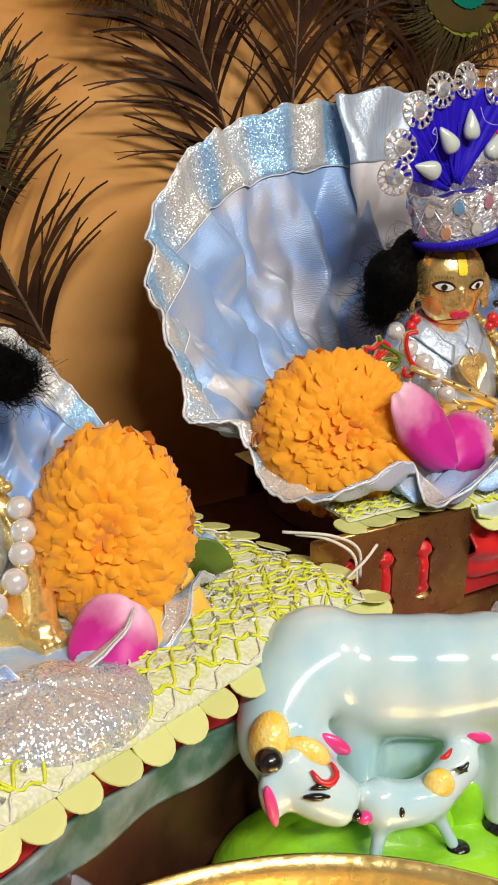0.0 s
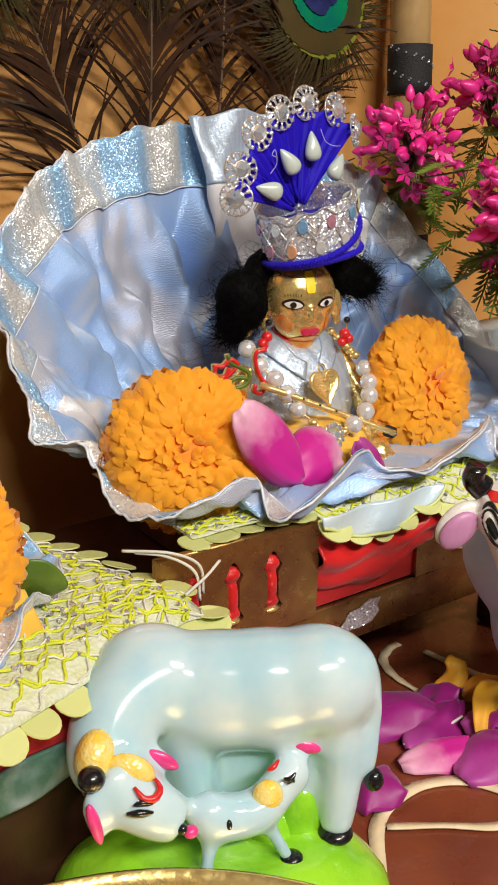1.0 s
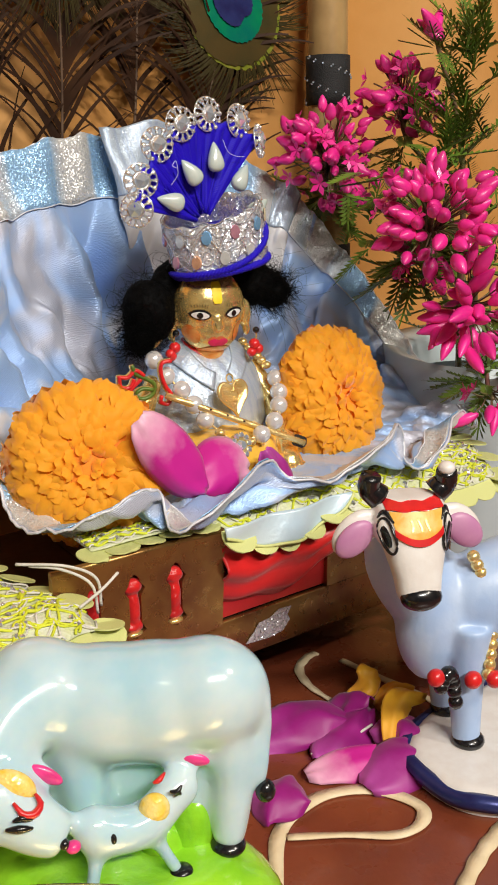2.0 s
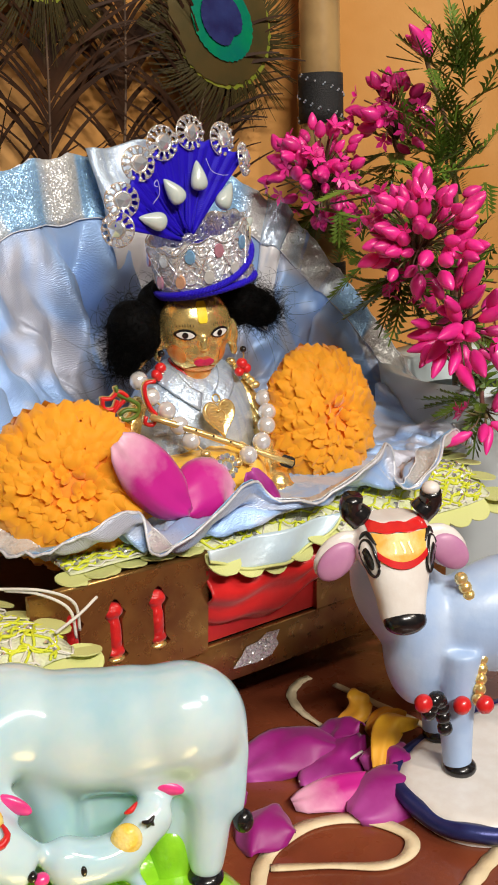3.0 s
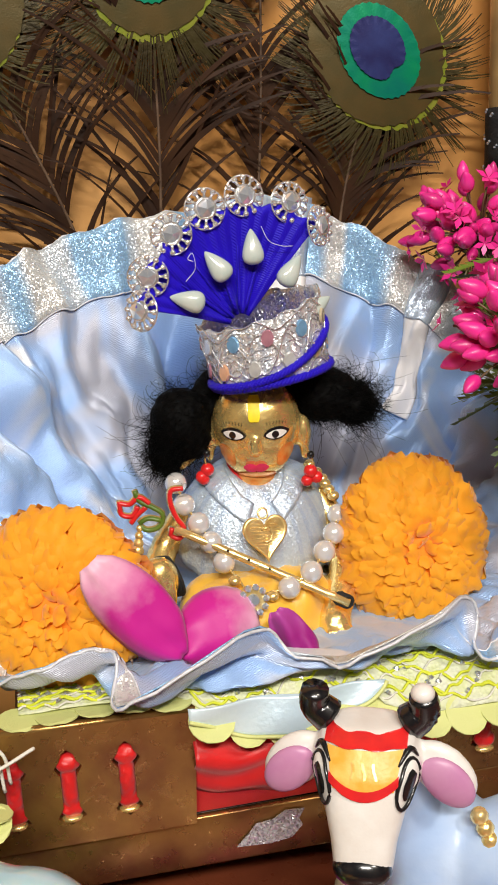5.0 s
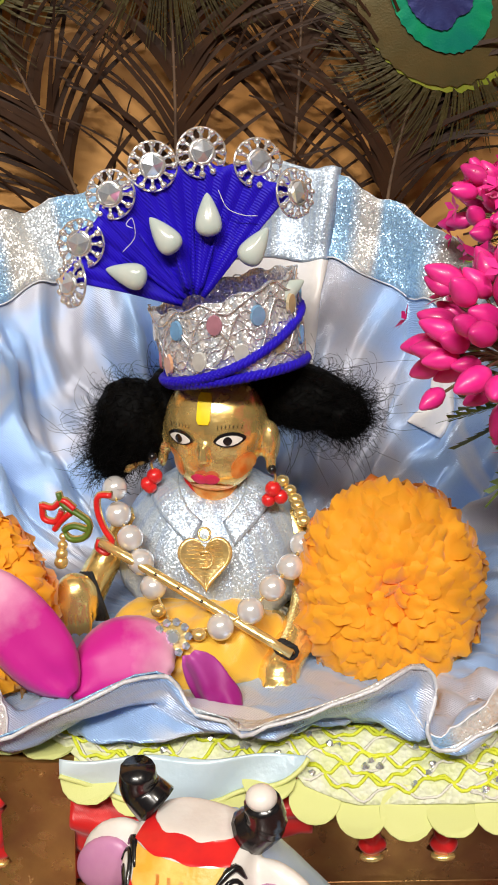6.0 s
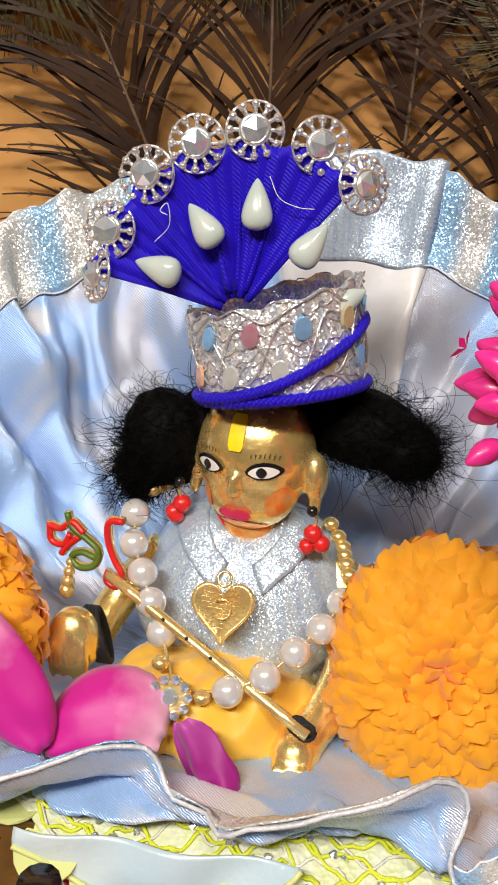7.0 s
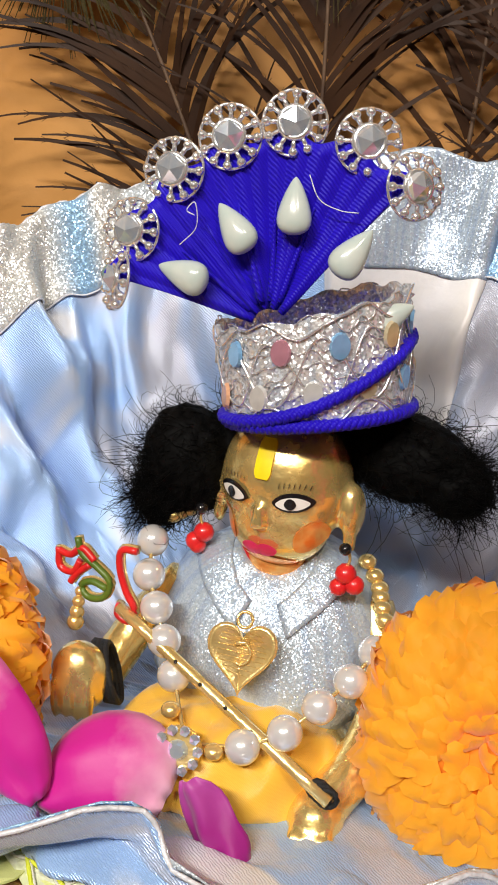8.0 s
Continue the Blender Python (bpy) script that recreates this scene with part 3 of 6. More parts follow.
def sag_right(x, y):
    front = max(0.0, -0.0545 - y)
    gap = 0.5 + 0.5 * math.cos(math.pi * min(1.0, abs(x + 0.017) / 0.035))
    return front * (0.35 + 0.75 * gap) + (front * 0.35 if x > 0.015 else 0.0)


lace_cloth("lace_cloth", Matrix(), -0.1, 0.104, -0.07, 0.03, 0.0955, "yellow-green scalloped lace cloth on the throne seat", sag_right, lace_front)


# pale blue cloth edge hanging in the throne's gap above the red satin
def hem_point(a, b):
    drop = 0.0125 * math.sin(math.pi * min(1.0, 0.06 + 0.94 * a)) ** 0.7
    return Vector((-0.0475 + 0.066 * a, -0.0648 - 0.0035 * math.sin(math.pi * a) * b - 0.0014 * math.sin(a * 13 + b * 2), 0.0952 - b * drop + 0.0007 * math.sin(a * 19) * b))


bm = bmesh.new()
grid(bm, 60, 10, hem_point)
hem = thing("under_cloth", "pale blue cloth with yellow hem hanging under the dress", "cloth")
thick(part("cloth_panel", bm, BLUESATIN, hem, "plain pale blue satin"), 0.0006)
bm = bmesh.new()
tube(bm, [hem_point(a, 1.0) + Vector((0, -0.0006, 0)) for a in np.linspace(0, 1, 60)], 0.0007, 6)
part("hem", bm, LACEDISC, hem, "pale yellow hem cord")

# ---- dress ----
def dress_point(phi, q):
    c, s = math.cos(phi), math.sin(phi)
    back = 0.5 + 0.5 * c
    u = 0.004 + (0.139 * power(s, 0.82) if s > 0 else 0.143 * power(s, 0.82 if c > 0 else 0.82 - 0.22 * min(1.0, -c)))
    v = 0.01 + 0.077 * power(c, 0.75 if c > 0 or s > 0 else 0.75 + 0.85 * min(1.0, -s * 1.6))
    z = 0.171 + 0.066 * power(c, 0.85)
    z -= 0.062 * s * s if s > 0 else 0.02 * -s * (1 - c)
    z = max(z, 0.1)
    z += 0.0012 * math.sin(phi * 41) * back + 0.004 * noise.noise((phi * 3.1, 0.3, 0.0)) * back
    front = max(0.0, -c + 0.25) ** 1.3
    turn = phi * 15 + 1.8 * math.sin(phi * 4)
    p0 = Vector((0.03 * s, 0.012 + 0.018 * c, 0.0995))
    p1 = Vector((0.004 + (u - 0.004) * 0.8, 0.012 + (v - 0.012) * 1.02, 0.098 + 0.14 * max(0.0, z - 0.098)))
    p2 = Vector((u, v, z))
    p = p0 * (1 - q) ** 2 + p1 * (2 * q * (1 - q)) + p2 * q * q
    # deep hanging folds, then soft creases
    hang = max(0.0, min(1.0, (q - 0.25) / 0.35))
    fold = 1.1 * abs(math.sin(phi * 6.5 + 1.1 * math.sin(phi * 2.3) + 0.5 * math.sin(q * 5 + phi * 3))) ** 0.7 + 0.45 * math.sin(phi * 23 + 4 * q)
    amp = 0.0125 * (0.2 + 0.8 * back) * hang * (1.0 - 0.8 * max(0.0, q - 0.72) / 0.28)
    inward = Vector((-s, -c * 0.75, 0.55 * abs(s) + 0.25)).normalized()
    crease = 0.012 * hang * noise.noise((phi * 5.0 + q * 2.5, q * 4.0, 1.7)) + 0.008 * hang * noise.noise((phi * 12.0 - q * 5, q * 6.0, 4.0)) + 0.0016 * noise.noise((phi * 30.0, q * 20.0, 9.0))
    crease *= 1.0 - 0.55 * max(0.0, q - 0.75) / 0.25
    p += inward * (fold * amp + crease)
    side = max(0.0, s - 0.35) / 0.65 * max(0.0, (q - 0.55) / 0.45)
    p += inward * 0.0075 * side * (abs(((phi * 2.6) % 1.0) - 0.35) * 2 - 0.5)
    # ruffled front edge
    r = front * max(0.0, (q - 0.7) / 0.3) ** 1.4
    p += Vector((0.0082 * math.cos(turn + 0.9) * r, -0.0055 * r * (math.sin(turn) + 0.1), 0.0058 * r * math.sin(turn + 1.9) + 0.0055 * r))
    if p.z < 0.0975:
        p.z = 0.0975 + 0.1 * (p.z - 0.0975)
    return p


def dress(m, label, parts=True):
    t = thing("idol_dress", label, "dress", m, group="idol dresses")
    bm = bmesh.new()
    grid(bm, 360, 48, lambda a, b: dress_point(a * 2 * math.pi, b), True)
    thick(part("skirt", bm, SATIN, t, "shot satin in pale lavender and blue with painted sheen"), 0.0005)
    bm = bmesh.new()
    span = 2 * math.pi

    def border(a, b):
        phi = a * span
        p = dress_point(phi, 0.862 + 0.138 * b)
        n = Vector((-math.sin(phi), -math.cos(phi) * 0.75, 0.5)).normalized()
        return p + n * (0.0011 + 0.0004 * noise.noise((phi * 20, b * 4, 5)))
    grid(bm, 300, 10, border, True)
    thick(part("brocade_border", bm, BROCADE, t, "glittering silver and sky-blue brocade border"), 0.0005)
    bm = bmesh.new()
    tube(bm, [dress_point(i / 420 * span, 1.0) + Vector((0, 0, 0.0004 * math.sin(i * 1.9))) for i in range(420)], 0.0006, 6, closed=True)
    part("piping", bm, PIPING, t, "white corded edge")
    bm = bmesh.new()
    tube(bm, [border(i / 420, 0.0) + Vector((0, -0.0003, 0.0003)) for i in range(420)], 0.00032, 5, closed=True)
    part("seam_cord", bm, PIPING, t, "silver seam thread")
    return t


def dress_fold(parent, phi, wide, low, material, top_material, label):
    """A doubled fold of the skirt standing proud of it, with the border on its upper end."""
    for lo, hi, mm, lift in ((low, 0.87, material, 0.0042), (0.858, 1.012, top_material, 0.005)):
        bm = bmesh.new()

        def at(a, b, lo=lo, hi=hi, lift=lift):
            q = lo + (hi - lo) * b
            f = phi + wide * (a - 0.5) * (0.55 + 0.45 * q)
            n = Vector((-math.sin(f), -math.cos(f) * 0.75, 0.45)).normalized()
            base = dress_point(f, min(1.0, q))
            if q > 1:
                base += (base - dress_point(f, 0.97)) * (q - 1) / 0.03
            return base + n * (lift * (0.15 + 0.85 * math.sin(math.pi * a) ** 0.4))
        grid(bm, 16, 30, at)
        thick(part("doubled_fold", bm, mm, parent, label), 0.0006)


main_dress = dress(Matrix(), "pale blue satin idol dress spread wide with brocade border")
dress_fold(main_dress, 0.05, 0.28, 0.6, WHITESATIN, SILVERCLOTH, "white satin fold with silver border")
dress_fold(main_dress, 0.62, 0.13, 0.6, WHITESATIN, SILVERCLOTH, "white satin fold with silver border")


# ---- the statue and what it wears ----
def statue(m, label):
    """A small brass seated figure, one plain skin with painted marks."""
    bm = bmesh.new()
    face = Matrix.Translation((-0.006, 0.006, 0.0)) @ pose(0, 0, 0, 0, 0, -15)

    def f(x, y, z):
        return tuple(face @ Vector((x, y, z)))
    ball(bm, f(0, 0, 0.1672), (0.0163, 0.0136, 0.0172), (0, 0, -15), seg=32, rings=20)
    ball(bm, f(0, -0.0022, 0.1578), (0.0128, 0.0108, 0.011), (0, 0, -15), seg=24, rings=16)
    ball(bm, f(0, -0.0128, 0.1618), (0.0019, 0.0028, 0.0036), (20, 0, -15), seg=14, rings=10)
    ball(bm, f(0, -0.0146, 0.1598), (0.0021, 0.0015, 0.0013), seg=12, rings=8)
    for sgn in (-1, 1):
        ball(bm, f(sgn * 0.0172, 0.0005, 0.1625), (0.003, 0.0044, 0.0068), (0, 0, -15), seg=12, rings=8)
        ball(bm, f(sgn * 0.0176, -0.001, 0.1555), (0.0018, 0.0022, 0.003), seg=10, rings=8)
    ball(bm, (-0.007, 0.008, 0.1475), (0.0075, 0.0075, 0.009))
    ball(bm, (-0.008, 0.012, 0.118), (0.0225, 0.0145, 0.03))
    ball(bm, (-0.008, 0.01, 0.1365), (0.0255, 0.011, 0.0095))
    limbs = ([(0.0165, 0.009, 0.1365), (0.0225, -0.002, 0.121), (0.0195, -0.016, 0.109), (0.0135, -0.0265, 0.1025)],
             [(-0.031, 0.009, 0.1365), (-0.043, 0.006, 0.122), (-0.049, -0.006, 0.112), (-0.049, -0.015, 0.118)],
             [(-0.016, 0.0, 0.104), (-0.03, -0.012, 0.104), (-0.022, -0.022, 0.102)],
             [(0.002, 0.0, 0.104), (0.01, -0.01, 0.103), (0.0, -0.022, 0.102)])
    for pts, r in zip(limbs, (0.0056, 0.0056, 0.0088, 0.0084)):
        tube(bm, spline(pts, 14), r, 12)
    ball(bm, (0.0118, -0.029, 0.1), (0.0066, 0.007, 0.0068))
    ball(bm, (-0.0485, -0.0185, 0.1195), (0.0072, 0.0066, 0.0098), (15, 0, 0))
    for k in range(4):
        ball(bm, (0.0078 + 0.0027 * k, -0.0352, 0.0985), (0.0014, 0.003, 0.003))
        ball(bm, (-0.0528 + 0.0028 * k, -0.0238, 0.1165), (0.0013, 0.002, 0.0062))
    ball(bm, (-0.008, -0.004, 0.104), (0.028, 0.018, 0.007))
    bm = fused(bm, 0.0008)

    def patch(x, z, rx, rz, index, lift=0.0, tilt=0.0, square=False):
        """A painted mark laid on the face, following its swell."""
        n = len(bm.faces)
        rows = []
        for i in range(7):
            r = i / 6
            ring = []
            for k in range(20):
                a = 2 * math.pi * k / 20
                px, pz = rx * r * math.cos(a), rz * r * math.sin(a) * (1 - 0.35 * abs(math.cos(a)) ** 3)
                if square:
                    big = max(abs(math.cos(a)), abs(math.sin(a)))
                    px, pz = rx * r * math.cos(a) / big, rz * r * math.sin(a) / big
                px, pz = px * math.cos(tilt) - pz * math.sin(tilt), px * math.sin(tilt) + pz * math.cos(tilt)
                X, Z = x + px, z + pz
                dy1 = 1 - (X / 0.0163) ** 2 - ((Z - 0.1672) / 0.0172) ** 2
                dy2 = 1 - (X / 0.0128) ** 2 - ((Z - 0.1578) / 0.011) ** 2
                Y = -max(0.0136 * math.sqrt(max(0.02, dy1)), 0.0022 + 0.0108 * math.sqrt(max(0.0, dy2)))
                ring.append(bm.verts.new(f(X, Y - 0.00055 - lift, Z)))
                if i == 0:
                    break
            rows.append(ring)
        for k in range(20):
            bm.faces.new((rows[0][0], rows[1][k], rows[1][(k + 1) % 20]))
            for i in range(1, 6):
                bm.faces.new((rows[i][k], rows[i + 1][k], rows[i + 1][(k + 1) % 20], rows[i][(k + 1) % 20]))
        slot(bm, n, index)
    for sgn in (-1, 1):
        patch(sgn * 0.0077, 0.1661, 0.0046, 0.0024, 2, 0.0, sgn * 0.1)
        patch(sgn * 0.0077, 0.1659, 0.0037, 0.0016, 3, 0.0003, sgn * 0.1)
        patch(sgn * 0.0077 - 0.0003, 0.1659, 0.0013, 0.0014, 2, 0.0006)
        patch(sgn * 0.0106, 0.157, 0.0026, 0.0046, 5, -0.00035, sgn * -0.5)
        for k in range(7):
            patch(sgn * (0.0045 + 0.0011 * k), 0.1698 + 0.0003 * math.sin(k * 0.5), 0.0001, 0.0007, 2, 0.0, sgn * -0.05 * k)
    patch(-0.0018, 0.1534, 0.0028, 0.0018, 4, 0.0006, -0.12)
    patch(0.0018, 0.1534, 0.0028, 0.0018, 4, 0.0006, 0.12)
    patch(0.0, 0.1496, 0.0072, 0.0016, 5, -0.0002)
    ball(bm, (-0.007, 0.0072, 0.1472), (0.0083, 0.0085, 0.0062), index=5, seg=24, rings=14)
    patch(0.0, 0.1752, 0.0021, 0.0045, 6, 0.0, 0.0, True)
    ob = single("brass_statue", bm, [BRASS, BRASS, BLACK, WHITEPAINT, LIPPAINT, ORANGEPAINT, TILAK], label, "statue", group="idols")
    ob.matrix_basis = m
    return ob


def wig(m, label):
    t = thing("hair_wig", label, "wig", m, group="idol wigs")
    bm = bmesh.new()
    lobes = [((0.021, 0.014, 0.1735), (0.0165, 0.011, 0.0105), (0, 12, 0)), ((0.0335, 0.0125, 0.1685), (0.009, 0.0085, 0.008), (0, 20, 0)),
             ((-0.0325, 0.0125, 0.167), (0.0115, 0.0115, 0.014), (0, -14, 0)), ((-0.038, 0.0105, 0.1585), (0.0075, 0.0075, 0.0095), (0, 0, 0)),
             ((-0.006, 0.0185, 0.1745), (0.022, 0.0115, 0.0145), (0, 0, 0)), ((-0.006, 0.012, 0.1845), (0.0165, 0.0125, 0.004), (0, 0, 0))]
    for c, r, turn in lobes:
        ball(bm, c, r, turn, seg=24, rings=16)
    bm = fused(bm, 0.001)
    bm.normal_update()
    for v in bm.verts:
        v.co += v.normal * (0.0008 * noise.noise(v.co * 420))
    part("wig_body", bm, BLACKHAIR, t, "dense black hair")
    bm = bmesh.new()
    for i in range(4600):
        c, r, turn = lobes[i % 4] if i % 7 else lobes[4]
        d = Vector((rng.gauss(0, 1), rng.gauss(0, 1) - 0.35, rng.gauss(0, 1))).normalized()
        p = Vector(c) + Vector((d.x * r[0], d.y * r[1], d.z * r[2])) * rng.uniform(0.95, 1.03)
        length = rng.uniform(0.006, 0.014) * (2.2 if rng.random() < 0.07 else 1.0)
        out = 1 if c[0] > 0 else -1
        go = (d * rng.uniform(-0.35, 0.12) + Vector((out * 0.5, rng.uniform(-0.5, 0.4), rng.uniform(-1.0, 0.5)))).normalized()
        curl = rng.uniform(-1, 1)
        ax = Vector((rng.gauss(0, 1), rng.gauss(0, 1), rng.gauss(0, 1))).normalized()
        pts = []
        for k in range(7):
            pts.append(p.copy())
            go = (go + ax.cross(go) * 1.15 * curl).normalized()
            p = p + go * length / 7
        tube(bm, pts, lambda s: 0.00009 * (1.1 - 0.6 * s), 3)
    tagged(part("fuzz", bm, BLACKHAIR, t, "fine loose curling hair"), kind="stuff")
    return t


def robe(m, label):
    t = thing("shoulder_cape", label, "cape", m, group="idol capes")

    def at(a, b):
        ang = (a - 0.5) * 2 * math.pi
        front = 0.5 + 0.5 * math.cos(ang)
        r0, r1 = (0.009, 0.0085), (0.0318 - 0.002 * front, 0.0205)
        k = math.sin(b * math.pi / 2)
        x = -0.0075 + math.sin(ang) * (r0[0] * (1 - k) + r1[0] * k)
        y = 0.009 - math.cos(ang) * (r0[1] * (1 - k) + r1[1] * k) - 0.002 * front * b
        z = 0.1515 - 0.007 * front ** 3 - b ** 1.6 * (0.0265 + 0.008 * front ** 2) - 0.0035 * front * b + 0.0005 * math.sin(ang * 17) * b
        return Vector((x, y, z + 0.0007 * noise.noise((ang * 3, b * 4, 1))))
    bm = bmesh.new()
    grid(bm, 90, 22, at, True)
    thick(part("cape_body", bm, SILVERCLOTH, t, "silver-blue glitter weave"), 0.0009)
    for sgn in (-1, 1):
        bm = bmesh.new()

        def lapel(a, b, sgn=sgn):
            ang = sgn * (1.7 * (1 - a) + 0.16 * a + 0.1 * b * a)
            p = at(0.5 + ang / (2 * math.pi), min(1.0, 0.02 + 0.26 * a * a + 0.27 * b * (1 - 0.25 * a)))
            d = Vector((p.x + 0.0075, p.y - 0.009, 0.006)).normalized()
            return p + d * (0.001 + 0.0007 * b)
        grid(bm, 20, 9, lapel)
        thick(part("lapel", bm, SILVERCLOTH, t), 0.0006)
    bm = bmesh.new()
    tube(bm, [at(i / 120, 0.0) + Vector((0, 0, 0.0004)) for i in range(120)], 0.0007, 5, closed=True)
    part("collar_cord", bm, REDPAINT, t, "red thread collar")
    return t


def dhoti(m, label):
    """A yellow silk wrap over the lap with soft folds."""
    def at(a, b):
        ang = a * 2 * math.pi
        r = math.sin(b * math.pi / 2)
        x = -0.013 + math.cos(ang) * 0.0285 * r
        y = -0.014 + math.sin(ang) * 0.0225 * r
        z = 0.1165 - 0.0175 * b ** 2.4 + 0.0019 * math.sin(ang * 3 + x * 260 + b * 5) * r + 0.0032 * noise.noise((x * 95, y * 95, 3)) * r + 0.001 * noise.noise((x * 300, y * 300, 3))
        return Vector((x, y, z))
    bm = bmesh.new()
    grid(bm, 80, 24, at, True)
    ob = thick(single("yellow_silk_wrap", bm, YELLOWSILK, label, "cloth", group="idol wraps"), 0.0008)
    ob.matrix_basis = m
    return ob


def pearl_rows():
    left = spline([(-0.0378, 0.001, 0.1485), (-0.0362, -0.006, 0.1425), (-0.0322, -0.0118, 0.137), (-0.0288, -0.0158, 0.1308), (-0.0252, -0.019, 0.124)], 5)
    right = spline([(-0.005, -0.0322, 0.117), (0.0038, -0.0298, 0.1208), (0.0102, -0.0245, 0.1256), (0.0158, -0.0172, 0.129), (0.02, -0.0092, 0.133)], 5)
    return left, right


def necklace(m, label):
    t = thing("pearl_necklace", label, "necklace", m, group="idol necklaces")
    bm = bmesh.new()
    ball(bm, (0, 0, 0), 0.0040, seg=24, rings=16)
    pearl_mesh = link_mesh("pearl", bm, PEARL)
    bm = bmesh.new()
    ball(bm, (0, 0, 0), (0.0023, 0.0023, 0.0019), seg=14, rings=10)
    bead_mesh = link_mesh("gold_bead", bm, GOLD)
    left, right = pearl_rows()
    for p in left + right:
        shared("pearl", pearl_mesh, t, Matrix.Translation(p))
    for p in spline([(0.0208, -0.001, 0.1375), (0.0192, 0.003, 0.1405), (0.018, 0.006, 0.1432), (0.0145, 0.009, 0.1475)], 6):
        shared("gold_bead", bead_mesh, t, Matrix.Translation(p))
    for p in ((-0.0232, -0.0272, 0.12), (-0.0112, -0.0332, 0.1152)):
        shared("gold_bead", bead_mesh, t, Matrix.Translation(p))
    for p in spline([(-0.0345, 0.007, 0.1535), (-0.031, 0.009, 0.155)], 3):
        shared("gold_bead", bead_mesh, t, Matrix.Translation(p))
    bm = bmesh.new()
    tube(bm, left + [Vector((-0.0182, -0.0318, 0.1152))] + right, 0.0005, 5)
    part("thread", bm, GOLD, t)
    bm = bmesh.new()
    spot = Matrix.Translation((-0.0188, -0.0352, 0.1155)) @ frame_to((0.15, -0.9, 0.35)) @ Matrix.Diagonal((1.25, 1.25, 1.25, 1))
    bmesh.ops.create_cone(bm, cap_ends=True, segments=24, radius1=0.0042, radius2=0.0034, depth=0.0016, matrix=spot)
    plate = part("brooch", bm, GOLD, t, "gilt brooch set with clear stones", False)
    bm = bmesh.new()
    bmesh.ops.create_cone(bm, cap_ends=True, segments=10, radius1=0.0021, radius2=0.0012, depth=0.0018, matrix=spot @ pose(0, 0, 0.0014))
    part("stone", bm, CRYSTAL, plate, "large clear cut stone", False)
    for k in range(10):
        bm = bmesh.new()
        a = k * math.pi / 5
        bmesh.ops.create_icosphere(bm, subdivisions=1, radius=0.0011, matrix=spot @ pose(0.0036 * math.cos(a), 0.0036 * math.sin(a), 0.0011))
        part("stone", bm, CRYSTAL, plate, "", False)
    return t


def heart_pendant(m, label):
    t = thing("heart_pendant", label, "pendant", m, group="idol pendants")
    spot = Matrix.Translation((-0.0095, -0.0178, 0.1318)) @ frame_to((0.05, -0.93, 0.32)) @ Matrix.Diagonal((1.36, 1.34, 1.25, 1))
    bm = bmesh.new()
    ring = []
    for k in range(40):
        a = 2 * math.pi * k / 40
        ring.append((0.00041 * 16 * math.sin(a) ** 3 * 0.92, -(0.00043 * (13 * math.cos(a) - 5 * math.cos(2 * a) - 2 * math.cos(3 * a) - math.cos(4 * a)))))
    layers = []
    for s, h in ((0.94, -0.0008), (1.0, -0.0003), (1.0, 0.0006), (0.9, 0.001), (0.84, 0.0006)):
        layers.append([bm.verts.new(spot @ Vector((x * s, -y * s, h))) for x, y in ring])
    for a, b in zip(layers, layers[1:]):
        for k in range(40):
            bm.faces.new((a[k], a[(k + 1) % 40], b[(k + 1) % 40], b[k]))
    bm.faces.new(layers[0][::-1])
    bm.faces.new(layers[-1])
    part("heart", bm, GOLD, t, "stamped gilt heart")
    for k in range(9):
        y = -0.0036 + k * 0.0009
        w = 0.0042 * math.sqrt(max(0.05, 1 - (y / 0.0052) ** 2)) * (0.5 + 0.5 * min(1, (y + 0.0056) / 0.004))
        bm = bmesh.new()
        tube(bm, [spot @ Vector((-w, y + 0.0006, 0.0007)), spot @ Vector((w, y - 0.0003, 0.0006))], 0.0001, 4)
        part("ridge", bm, GOLD, t)
    bm = bmesh.new()
    tube(bm, [spot @ Vector((0.0016 * math.cos(a), 0.0002 + 0.0019 * math.sin(a), 0.0011)) for a in np.linspace(-2.2, 2.4, 18)] + [spot @ Vector((0.0012, 0.0022, 0.0011))], 0.00032, 6)
    part("embossed_curl", bm, GOLD, t)
    bm = bmesh.new()
    tube(bm, [spot @ Vector((0.0013 * math.cos(a), 0.0058 + 0.0014 * math.sin(a), 0)) for a in np.linspace(0, 2 * math.pi, 16)[:-1]], 0.0004, 6, closed=True)
    part("bail", bm, GOLD, t)
    return t


